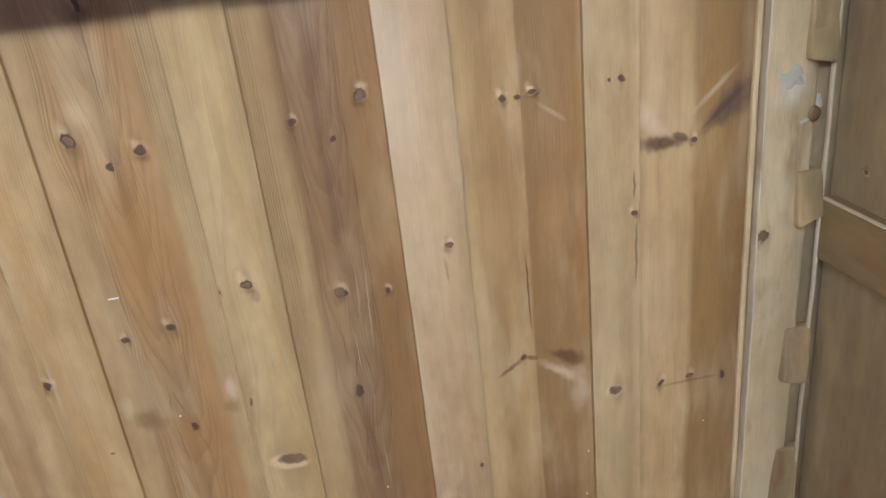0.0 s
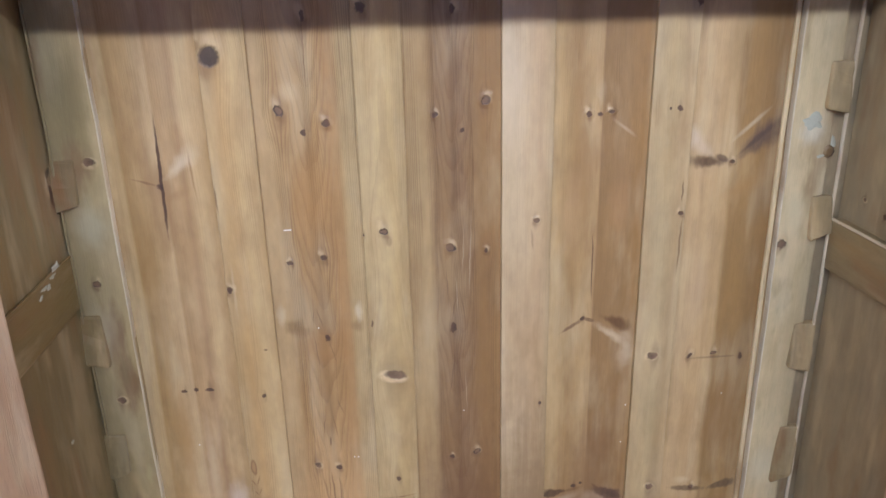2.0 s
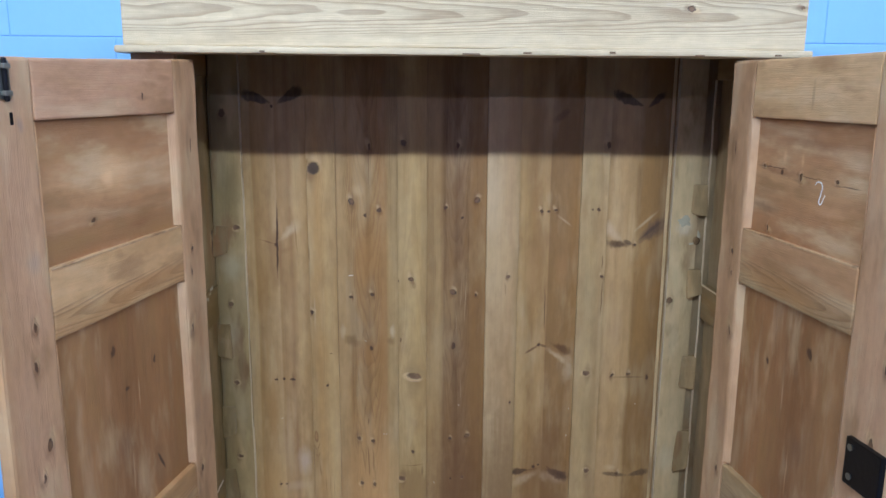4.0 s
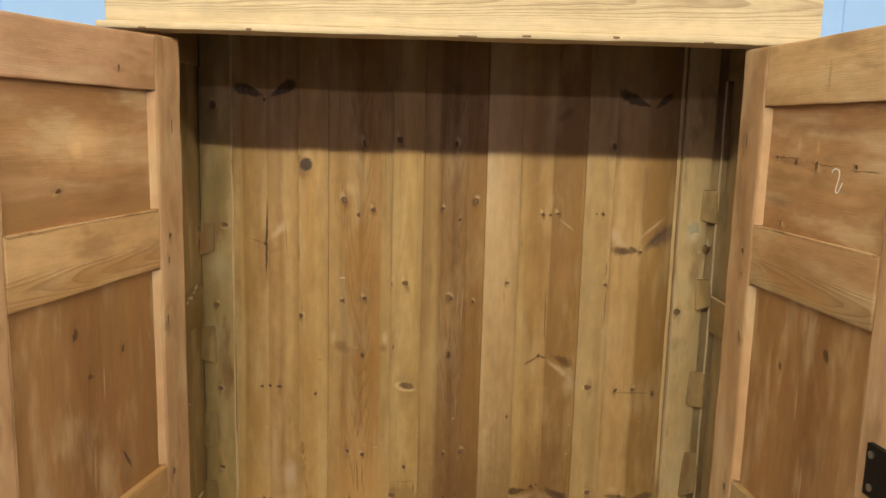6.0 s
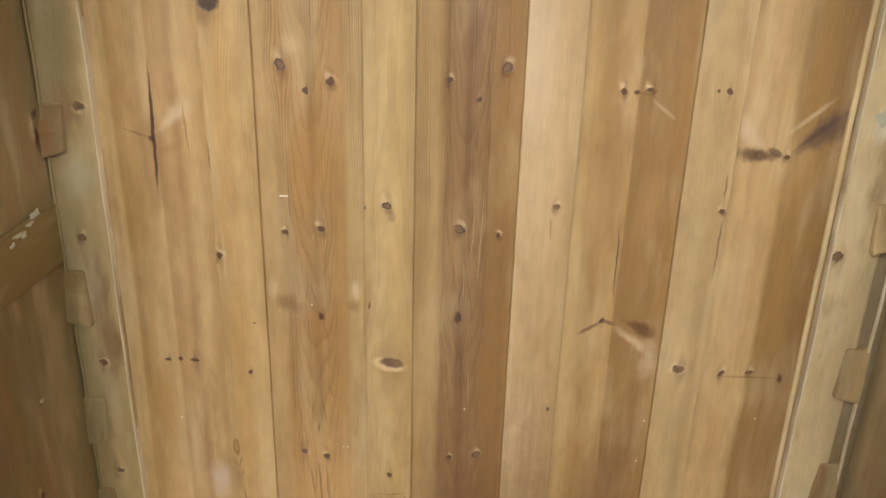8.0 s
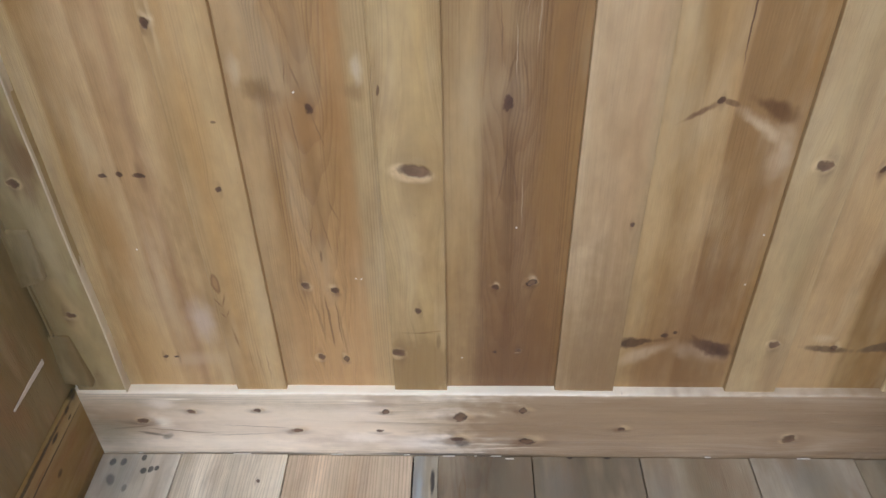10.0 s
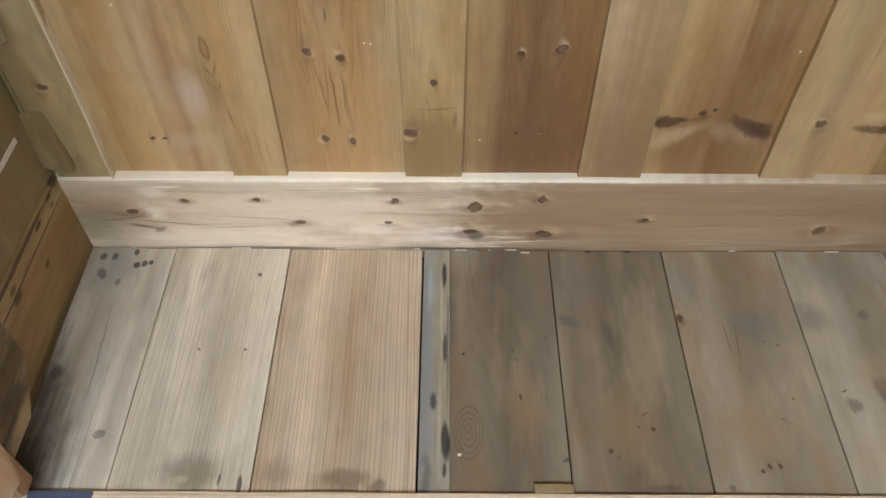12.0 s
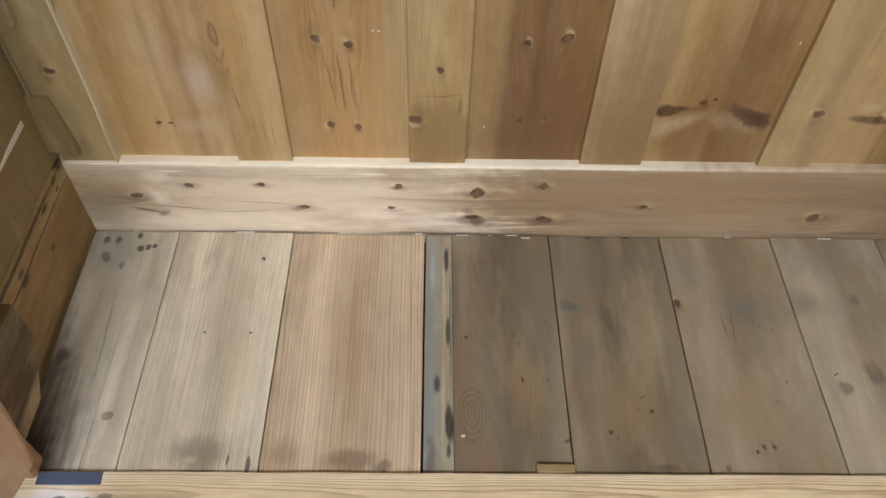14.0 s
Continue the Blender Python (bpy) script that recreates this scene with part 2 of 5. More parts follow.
        col = n.mix(n.m("MULTIPLY", n.step(d, 1.0, 1.0 - soft), amount), col, toned(shade, BOOST * bright if min(shade) > 90 else 1.0, None, 1.0 if pale else sat, 0.9 if pale else hue))
    for (cu, cv, ru, rv, lean, kind), d0 in zip(knots, dists):
        d = n.m("ADD", d0, n.m("MULTIPLY", rag, 0.8))
        r = max(ru, rv) * KNOT
        if kind == "w":  # a whorl of rings without a hard core
            ph = n.m("FRACT", n.m("ADD", n.m("MULTIPLY", d0, 4.5), n.m("MULTIPLY", wv, 1.2)))
            ln = n.m("MULTIPLY", n.m("MULTIPLY", n.step(ph, 0.45, 0.85), n.step(ph, 1.0, 0.9)), n.step(d0, 1.15, 0.9))
            col = n.mix(n.m("MULTIPLY", ln, 0.45), col, srgb(84, 66, 46))
            continue
        tail = n.group(SPOT, (u2, vk, cu, cv, r * 0.55, r * 5.0, 1.0, 0.0))[0]
        col = n.mix(n.m("MULTIPLY", n.step(tail, 1.0, 0.2), 0.28), col, BROWN)
        ragged = n.m("ADD", d, n.m("MULTIPLY", n.m("SUBTRACT", mott, 0.5), 0.45 if r > 0.0125 else 1.1))
        if kind in "pdrb":
            # pale swollen wood at the knot, one flank darker, relief shading painted in
            flank = 0.5 if sum(map(ord, name)) % 2 else -0.5
            if kind == "p":
                lift = n.group(SPOT, (us if r > 0.0135 else uk, v if r > 0.0135 else vk, cu + flank * 0.35 * r, cv - 0.2 * r, ru * KNOT * 1.5, rv * KNOT * 1.6, math.cos(radians(lean)), math.sin(radians(lean))))[0]
                lift = n.step(n.m("ADD", lift, n.m("MULTIPLY", comb, 0.3)), 1.15, 0.7)
            else:
                lift = n.group(SPOT, (uk, vk, cu + flank * r, cv + 0.9 * r, r * 1.1, r * 2.0, 0.97, 0.24))[0]
                lift = n.step(n.m("ADD", lift, n.m("MULTIPLY", comb, 0.9)), 1.1, 0.2)
            lift = n.m("MULTIPLY", lift, n.m("ADD", 0.45 if r > 0.0135 else 0.1, n.m("MULTIPLY", n.step(wu, 0.38, 0.62), 0.6))) if kind == "p" else lift
            col = n.mix(n.m("MULTIPLY", lift, 0.85 if kind == "p" else 0.45), col, toned((220, 188, 140), 0.95, None, 1.0, 1.0))
            sink = n.group(SPOT, (uk, vk, cu - flank * r, cv - 1.1 * r, r * 1.2, r * 1.5, 1.0, 0.0))[0]
            col = n.mix(n.m("MULTIPLY", n.step(sink, 1.0, 0.2), 0.10 if kind == "p" else 0.38), col, srgb(112, 74, 44))
        core = n.step(ragged, 1.22, 0.72)
        inner = n.m("ADD", n.m("MULTIPLY", mott, 0.9), n.m("MULTIPLY", n.m("SINE", n.m("MULTIPLY", ragged, 8.0)), 0.16), None, True)
        inner = n.m("ADD", inner, n.m("MULTIPLY", n.m("SUBTRACT", uk, cu), (0.4 if sum(map(ord, name)) % 2 else -0.4) / r), None, True)
        body = n.mix(inner, srgb(116, 86, 62) if kind in "pr" else srgb(90, 60, 42), srgb(66, 44, 34) if kind in "pr" else DARK)
        if kind == "b":
            body = n.mix(inner, srgb(62, 44, 36), srgb(34, 24, 22))
        col = n.mix(n.m("MULTIPLY", core, 0.88), col, body)
        if kind == "r":
            rim = n.m("MULTIPLY", n.step(ragged, 1.2, 1.02), n.step(ragged, 0.62, 0.86))
            col = n.mix(n.m("MULTIPLY", n.step(ragged, 0.8, 0.3), 0.35), col, srgb(140, 108, 76))
            col = n.mix(n.m("MULTIPLY", n.m("MULTIPLY", rim, n.step(wv, 0.36, 0.6)), 0.7), col, DARK)
        if kind == "s":
            continue
        relief = n.m("ADD", relief, n.m("MULTIPLY", n.step(d, 2.4, 0.9), 0.9))
        relief = n.m("SUBTRACT", relief, n.m("MULTIPLY", core, 0.7))
    # pin holes and specks
    vo = n.t.nodes.new("ShaderNodeTexVoronoi")
    n.put(vo.inputs["Vector"], n.vec(n.m("MULTIPLY", u, 26.0), n.m("MULTIPLY", v, 15.0), n.m("ADD", w, seed)))
    speck = n.step(vo.outputs["Distance"], 0.035, 0.015)
    col = n.mix(n.m("MULTIPLY", speck, 0.65), col, srgb(80, 56, 38))
    n.put(n.bsdf.inputs["Base Color"], col)
    n.put(n.bsdf.inputs["Roughness"], n.m("ADD", rough - 0.10, n.m("MULTIPLY", n.m("ADD", fib, bl), 0.13)))
    n.bsdf.inputs["Specular IOR Level"].default_value = 0.48
    bump = n.t.nodes.new("ShaderNodeBump")
    bump.inputs["Strength"].default_value, bump.inputs["Distance"].default_value = 0.6, 0.0022
    swell = n.noise(n.vec(n.m("MULTIPLY", u2, 42.0), n.m("MULTIPLY", v, 7.0), n.m("ADD", w, seed + 4)), 1.0, 2.0)
    n.put(bump.inputs["Height"], n.m("ADD", relief, n.m("MULTIPLY", swell, 1.6)))
    n.t.links.new(bump.outputs[0], n.bsdf.inputs["Normal"])
    return n.mat


def plain(name, colour, rough=0.6, metal=0.0, grain=30.0, vary=0.15, bump=0.15):
    n = Net(name)
    tc = n.t.nodes.new("ShaderNodeTexCoord")
    a = n.noise(tc.outputs["Object"], grain, 4.0, 0.6)
    b = n.noise(tc.outputs["Object"], grain / 12, 3.0, 0.5)
    k = n.m("ADD", 1.0 - vary, n.m("MULTIPLY", n.m("ADD", a, b), vary))
    n.put(n.bsdf.inputs["Base Color"], n.mix(1.0, colour, n.vec(k, k, k), "MULTIPLY"))
    n.put(n.bsdf.inputs["Roughness"], n.m("ADD", rough - 0.1, n.m("MULTIPLY", a, 0.2)))
    n.bsdf.inputs["Metallic"].default_value = metal
    bp = n.t.nodes.new("ShaderNodeBump")
    bp.inputs["Strength"].default_value, bp.inputs["Distance"].default_value = bump, 0.002
    n.put(bp.inputs["Height"], a)
    n.t.links.new(bp.outputs[0], n.bsdf.inputs["Normal"])
    return n.mat


BLUE = plain("blue_wall_paint", srgb(148, 196, 246), 0.55, 0, 40, 0.06, 0.25)
WHITE = plain("white_wall_paint", srgb(228, 226, 222), 0.6, 0, 40, 0.06, 0.1)
GREY_FLOOR = plain("grey_workshop_floor", srgb(88, 84, 80), 0.6, 0, 12, 0.25, 0.1)
IRON = plain("black_iron", srgb(40, 40, 44), 0.42, 0.8, 60, 0.3, 0.25)
STEEL = plain("dull_steel", srgb(150, 152, 146), 0.4, 0.9, 50, 0.25, 0.1)
CHALK = plain("white_chalk", srgb(235, 232, 228), 0.9, 0, 90, 0.15, 0.1)
FLECK = plain("dull_white_fleck", srgb(228, 216, 200), 0.8, 0, 90, 0.2, 0.2)
PUTTY = plain("pale_putty", srgb(188, 182, 158), 0.8, 0, 120, 0.3, 0.4)
BLUE_GREY = plain("blue_grey_old_paint", srgb(78, 84, 104), 0.6, 0, 90, 0.35, 0.2)


# ---- mesh helpers ----
def slab(x0, x1, y0, y1, z0, z1, bevel=0.0015, wear=0.0, cuts=0, along=2, seed=1):
    """A board with eased edges; wear moves the cut rings about a little, like a hand-planed, worn edge."""
    bm = bmesh.new()
    bmesh.ops.create_cube(bm, size=1.0)
    size, mid = Vector((x1 - x0, y1 - y0, z1 - z0)), Vector(((x0 + x1) / 2, (y0 + y1) / 2, (z0 + z1) / 2))
    for v in bm.verts:
        v.co = Vector((v.co.x * size.x, v.co.y * size.y, v.co.z * size.z)) + mid
    if cuts:
        es = [e for e in bm.edges if abs((e.verts[0].co - e.verts[1].co)[along]) > 1e-6]
        bmesh.ops.subdivide_edges(bm, edges=es, cuts=cuts, use_grid_fill=True)
    if bevel:
        es = [e for e in bm.edges if e.is_manifold and e.calc_face_angle(0) > 0.5]
        bmesh.ops.bevel(bm, geom=es, offset=bevel, segments=2, profile=0.6, affect="EDGES", clamp_overlap=True)
    if wear:
        for v in bm.verts:
            p = v.co * 14 + Vector((seed * 7.7, 0, 0))
            v.co += Vector([noise.noise(p + Vector((k * 31, 0, 0))) * wear * (0.25 if k == along else 1) for k in range(3)])
    return bm


def part(name, bm, material, parent=None, label="", smooth=True):
    me = bpy.data.meshes.new(name)
    bm.to_mesh(me)
    bm.free()
    me.materials.append(material)
    ob = new(name, me)
    if parent is not None:
        ob.parent = parent
    if label:
        tagged(ob, label)
    return ob


# ---- the wardrobe ----
wardrobe = tagged(new("wardrobe"), "old stripped pine wardrobe with both doors standing open, empty inside", "wardrobe")
BACK, STRIP, RAILY, FLOOR = 0.769, 0.762, 0.755, 0.565
TOP = 1.80

TAN, SAND, STRAW = (176, 150, 112), (188, 164, 126), (192, 170, 128)
OCHRE, UMBER, MAUVE, PINKISH = (178, 138, 92), (158, 126, 84), (154, 126, 98), (178, 150, 122)

# five back boards, recessed, each with its own bands and knots
back_boards = [
    (-0.457, -0.317, wood("pine_board_a", -0.457, -0.317,
        [(0, (182, 158, 118)), (0.12, (182, 156, 114)), (0.15, (166, 134, 88)), (0.34, (178, 148, 106)), (0.50, (186, 158, 120)), (0.53, (170, 138, 98)), (0.66, (178, 148, 110)), (0.72, (168, 136, 100)), (0.80, (184, 156, 116)), (0.97, (176, 146, 104)), (1, (176, 146, 104))],
        knots=[(-0.400, 1.007, 0.0045, 0.0025, 0, "s"), (-0.382, 1.009, 0.004, 0.003, 0, "s"), (-0.362, 1.006, 0.0065, 0.0032, 0, "s"),
               (-0.389, 1.328, 0.005, 0.004, 0, "s"), (-0.385, 0.739, 0.004, 0.002, 0, "s"),
               (-0.400, 0.740, 0.004, 0.002, 0, "s")],
        spots=[(-0.387, 1.342, 0.0031, 0.104, -1.2, 0.5, (70, 42, 28), 1.0), (-0.358, 1.360, 0.040, 0.015, 43, 0.7, (214, 190, 156), 0.8, 0.75), (-0.366, 1.318, 0.026, 0.010, 18, 0.9, (150, 116, 78), 0.5), seg(-0.347, 1.385, -0.343, 1.30, 0.0022, (136, 100, 64), 0.7),
               # the wide pale spot at v 0.74 paints brighter light on the foot
               (-0.41, 1.336, 0.022, 0.0025, -18, 0.7, (120, 84, 56), 0.6), (-0.340, 0.80, 0.022, 0.050, 0, 0.9, (206, 186, 172), 0.75), (-0.375, 0.87, 0.012, 0.12, 0, 0.9, (204, 176, 138), 0.6), (-0.41, 0.74, 0.06, 0.12, 0, 0.95, (204, 170, 118), 0.5),
               (-0.42, 1.18, 0.02, 0.14, 0, 0.8, (150, 112, 62), 0.5), (-0.41, 0.93, 0.022, 0.12, 0, 0.9, (158, 114, 58), 0.5), (-0.36, 0.735, 0.05, 0.018, 8, 0.8, (200, 172, 140), 0.6),
               (-0.424, 1.655, 0.036, 0.013, -18, 0.35, (44, 32, 30), 0.85, -0.5), (-0.349, 1.660, 0.036, 0.013, 30, 0.35, (44, 32, 30), 0.85, 0.6), (-0.390, 1.637, 0.004, 0.005, 0, 0.4, (60, 40, 30), 0.9)],
        lines=0.15, streak=0.5, blotch=0.35, bright=1.05)),
    (-0.253, -0.115, wood("pine_board_b", -0.253, -0.115,
        [(0, (184, 152, 110)), (0.14, (184, 150, 106)), (0.22, (174, 132, 84)), (0.40, (180, 138, 88)), (0.52, (160, 118, 72)), (0.58, (182, 140, 90)), (0.72, (174, 128, 78)), (0.80, (176, 132, 82)), (0.86, (182, 154, 110)), (1, (184, 158, 116))],
        knots=[(-0.222, 1.206, 0.0045, 0.005, 0, "d"), (-0.174, 1.212, 0.0075, 0.007, 0, "d"), (-0.177, 1.083, 0.004, 0.006, 0, "s"), (-0.209, 0.857, 0.009, 0.0065, -30, "p"),
               (-0.175, 0.850, 0.0065, 0.0055, 0, "d"), (-0.204, 0.741, 0.0065, 0.006, -35, "p"), (-0.174, 0.737, 0.0055, 0.006, 30, "r"), (-0.219, 1.428, 0.008, 0.011, 40, "r"),
               (-0.157, 1.408, 0.008, 0.007, 0, "d"), (-0.188, 1.396, 0.0035, 0.004, 0, "s"), (-0.178, 1.550, 0.004, 0.011, 0, "d")],
        # the wide pale spot at v 0.72 puts the brighter light low down into colour
        spots=[(-0.186, 1.07, 0.055, 0.040, 0, 0.6, (160, 106, 52), 0.4), (-0.226, 1.103, 0.020, 0.018, 0, 0.8, (122, 88, 46), 0.7), (-0.132, 1.100, 0.014, 0.016, 0, 0.8, (134, 96, 54), 0.6), (-0.186, 0.72, 0.10, 0.28, 0, 0.95, (220, 172, 119), 0.62), seg(-0.205, 0.85, -0.193, 0.755, 0.0022, (104, 62, 34), 0.42), seg(-0.192, 0.865, -0.196, 0.76, 0.0018, (112, 70, 38), 0.4), seg(-0.176, 0.845, -0.170, 0.73, 0.0020, (104, 62, 34), 0.42), seg(-0.188, 0.97, -0.200, 0.89, 0.0012), seg(-0.183, 0.97, -0.172, 0.89, 0.0012), (-0.186, 1.30, 0.04, 0.10, 0, 0.8, (182, 128, 70), 0.5), (-0.242, 1.122, 0.010, 0.026, 0, 0.9, (216, 194, 158), 0.6), (-0.128, 1.122, 0.008, 0.024, 0, 0.9, (222, 204, 176), 0.7), (-0.215, 1.094, 0.026, 0.014, 8, 0.9, (132, 94, 58), 0.5),
               seg(-0.194, 1.138, -0.1985, 1.10, 0.0013), seg(-0.1985, 1.10, -0.192, 1.02, 0.0012), seg(-0.194, 1.138, -0.181, 1.095, 0.0016), seg(-0.177, 1.08, -0.166, 1.04, 0.0014), seg(-0.173, 0.98, -0.160, 0.945, 0.0015),
               (-0.205, 1.452, 0.02, 0.02, 0, 0.9, (214, 184, 140), 0.6), (-0.187, 0.80, 0.0018, 0.05, 3, 0.6, (98, 60, 34), 0.6), (-0.176, 0.80, 0.0015, 0.05, 2, 0.6, (98, 60, 34), 0.6),
               (-0.187, 0.900, 0.0025, 0.012, 0, 0.6, (96, 58, 34), 0.6), (-0.179, 1.52, 0.0012, 0.09, 0, 0.6, (120, 84, 52), 0.6)],
        arches=[(-0.184, 0.034, -16.0, 3.2, 0.30)], lines=0.85, fine=0.25, hue=0.56, bright=0.96, sat=1.12)),
    (-0.049, 0.0865, wood("pine_board_c", -0.049, 0.0865,
        [(0, (178, 150, 112)), (0.22, (174, 146, 108)), (0.30, (152, 120, 88)), (0.44, (158, 126, 94)), (0.50, (144, 112, 84)), (0.60, (156, 124, 94)), (0.70, (150, 116, 82)), (0.80, (150, 112, 72)), (0.95, (156, 118, 76)), (1, (160, 124, 82))],
        knots=[(0.0125, 1.218, 0.008, 0.008, 0, "r"), (0.065, 1.211, 0.0045, 0.0055, 0, "d"), (0.014, 1.088, 0.0045, 0.008, 0, "s"), (0.007, 0.855, 0.0055, 0.005, 0, "d"), (0.047, 0.862, 0.0075, 0.0055, 25, "r"),
               (0.037, 0.753, 0.0045, 0.0035, 20, "p"), (0.009, 0.751, 0.003, 0.003, 0, "s"), (0.065, 1.432, 0.0085, 0.008, 30, "r"), (-0.006, 1.414, 0.0055, 0.005, 0, "d"), (0.030, 1.392, 0.003, 0.004, 0, "s"), (0.020, 1.555, 0.0045, 0.009, 0, "d")],
        spots=[(0.030, 1.34, 0.004, 0.020, 0, 0.8, (104, 72, 50), 0.6), seg(0.017, 1.048, 0.004, 0.955, 0.0013, (98, 66, 52)), seg(0.017, 1.048, 0.030, 0.955, 0.0013, (98, 66, 52)), seg(0.017, 1.075, 0.012, 0.97, 0.001, (98, 66, 52)), seg(0.019, 1.175, 0.021, 1.108, 0.0009, (214, 190, 160), 0.7), seg(0.044, 1.30, 0.038, 1.12, 0.0010, (206, 180, 148), 0.7), seg(0.033, 1.26, 0.028, 1.16, 0.0010, (206, 180, 148), 0.6), seg(0.030, 1.02, 0.034, 0.93, 0.0010, (206, 180, 148), 0.6), seg(0.022, 1.155, 0.010, 1.09, 0.0016, (104, 72, 50), 0.7), seg(0.024, 1.155, 0.034, 1.09, 0.0014, (104, 72, 50), 0.6), seg(0.025, 0.876, 0.017, 0.78, 0.0012, (104, 62, 44)), seg(0.025, 0.876, 0.034, 0.78, 0.0012, (104, 62, 44)), seg(0.004, 1.20, 0.008, 1.11, 0.001, (98, 66, 52)), (0.020, 1.01, 0.003, 0.07, 2, 0.8, (104, 72, 52), 0.4),
               # the wide last spot is a soft cast shadow painted on the foot
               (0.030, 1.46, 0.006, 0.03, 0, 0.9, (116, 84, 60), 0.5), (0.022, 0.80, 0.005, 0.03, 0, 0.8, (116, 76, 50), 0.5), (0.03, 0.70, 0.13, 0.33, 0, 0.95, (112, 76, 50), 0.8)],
        arches=[(0.022, 0.032, -14.0, 3.0, 0.32)], lines=0.9, fine=0.25, hue=0.6, bright=0.88, sat=1.22)),
    (0.160, 0.299, wood("pine_board_d", 0.160, 0.299,
        [(0, (176, 148, 106)), (0.10, (172, 142, 98)), (0.24, (162, 130, 86)), (0.44, (174, 144, 102)), (0.49, (170, 138, 96)), (0.51, (146, 114, 74)), (0.78, (150, 118, 78)), (0.95, (152, 116, 70)), (1, (160, 128, 84))],
        knots=[(0.212, 1.407, 0.006, 0.004, 0, "d"), (0.228, 1.407, 0.004, 0.003, 0, "s"), (0.243, 1.409, 0.007, 0.0038, 8, "d"), (0.215, 1.089, 0.004, 0.004, 0, "s"), (0.212, 0.780, 0.005, 0.0035, 20, "s"), (0.222, 0.784, 0.003, 0.003, 0, "s")],
        spots=[(0.226, 1.18, 0.0012, 0.065, 0.5, 0.5, (84, 56, 34), 0.9), (0.197, 1.077, 0.028, 0.0045, 32, 0.7, (104, 72, 48), 0.85, 0.4), (0.262, 1.059, 0.050, 0.010, -38, 0.9, (212, 186, 148), 0.85, 0.2), (0.290, 1.025, 0.012, 0.030, 0, 0.9, (206, 188, 156), 0.6), (0.225, 1.087, 0.010, 0.004, -20, 0.5, (96, 66, 44), 0.8),
               (0.268, 1.081, 0.036, 0.013, -26, 0.7, (100, 70, 42), 1.0, 0.5), (0.285, 1.055, 0.020, 0.012, -30, 0.9, (196, 168, 130), 0.6), (0.28, 1.02, 0.012, 0.035, 0, 0.9, (206, 178, 140), 0.6),
               (0.190, 0.748, 0.046, 0.014, 30, 0.7, (222, 194, 154), 1.0, -0.4), (0.236, 0.752, 0.012, 0.020, 28, 0.7, (214, 186, 150), 0.9), (0.262, 0.752, 0.042, 0.018, -25, 0.7, (208, 180, 148), 0.85, 0.2),
               (0.178, 0.768, 0.028, 0.010, 10, 0.5, (56, 36, 28), 1.0, -0.7), (0.208, 0.772, 0.022, 0.004, 14, 0.8, (110, 76, 48), 0.7), (0.270, 0.759, 0.038, 0.0145, -25, 0.5, (60, 44, 46), 1.0, 0.35), (0.276, 0.757, 0.026, 0.007, -25, 0.7, (40, 30, 34), 0.8, 0.3), (0.248, 0.775, 0.014, 0.003, -45, 0.7, (84, 58, 42), 0.7),
               (0.255, 0.86, 0.03, 0.055, 0, 0.7, (120, 82, 44), 0.45), (0.19, 1.26, 0.03, 0.09, 0, 0.9, (186, 152, 112), 0.5), (0.262, 1.27, 0.02, 0.06, 0, 0.8, (168, 128, 86), 0.5),
               # last spot: the same soft shadow, painted upwards from the foot
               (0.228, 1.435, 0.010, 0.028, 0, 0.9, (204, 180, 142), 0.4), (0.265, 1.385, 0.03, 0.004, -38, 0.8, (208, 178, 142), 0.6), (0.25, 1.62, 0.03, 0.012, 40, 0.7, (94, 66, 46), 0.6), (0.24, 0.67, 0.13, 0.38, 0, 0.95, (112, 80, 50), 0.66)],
        lines=0.12, streak=0.4, blotch=0.35)),
    (0.361, 0.504, wood("pine_board_e", 0.361, 0.504,
        [(0, (178, 150, 112)), (0.08, (186, 156, 120)), (0.30, (182, 150, 112)), (0.44, (178, 146, 106)), (0.50, (156, 118, 70)), (0.72, (162, 122, 72)), (0.93, (152, 112, 66)), (1, (168, 134, 88))],
        knots=[(0.392, 1.012, 0.004, 0.007, -30, "d"), (0.431, 1.017, 0.006, 0.004, 0, "r"), (0.476, 1.007, 0.003, 0.007, 0, "s"), (0.428, 1.329, 0.005, 0.004, 0, "d"), (0.418, 0.760, 0.006, 0.0045, 0, "r")],
        spots=[(0.390, 1.331, 0.036, 0.012, -5, 0.7, (98, 68, 48), 1.0, -0.35), (0.412, 1.335, 0.014, 0.006, -26, 0.6, (92, 66, 58), 0.9), (0.468, 1.362, 0.058, 0.023, 40, 0.7, (100, 76, 70), 1.0, 0.8), (0.462, 1.362, 0.046, 0.006, 41, 0.8, (78, 58, 62), 0.8, 0.6), (0.452, 1.384, 0.048, 0.005, 42, 0.9, (214, 194, 160), 0.7), (0.378, 1.356, 0.040, 0.017, -42, 0.6, (212, 184, 150), 0.85, -0.85), (0.366, 1.372, 0.012, 0.020, 0, 0.8, (212, 186, 152), 0.7),
               (0.45, 1.29, 0.045, 0.02, 30, 0.9, (168, 120, 66), 0.5), (0.43, 1.008, 0.06, 0.003, 0, 0.8, (96, 66, 44), 0.5), (0.45, 0.90, 0.045, 0.09, 0, 0.6, (142, 96, 50), 0.6), (0.395, 1.13, 0.02, 0.11, 0, 0.9, (192, 158, 122), 0.5),
               (0.41, 0.757, 0.04, 0.007, -6, 0.6, (92, 66, 54), 0.85), (0.470, 0.760, 0.030, 0.010, 14, 0.5, (84, 64, 60), 0.85, 0.5), (0.40, 0.775, 0.02, 0.01, 0, 0.8, (220, 192, 152), 0.7),
               # last spot: faint end of that painted shadow
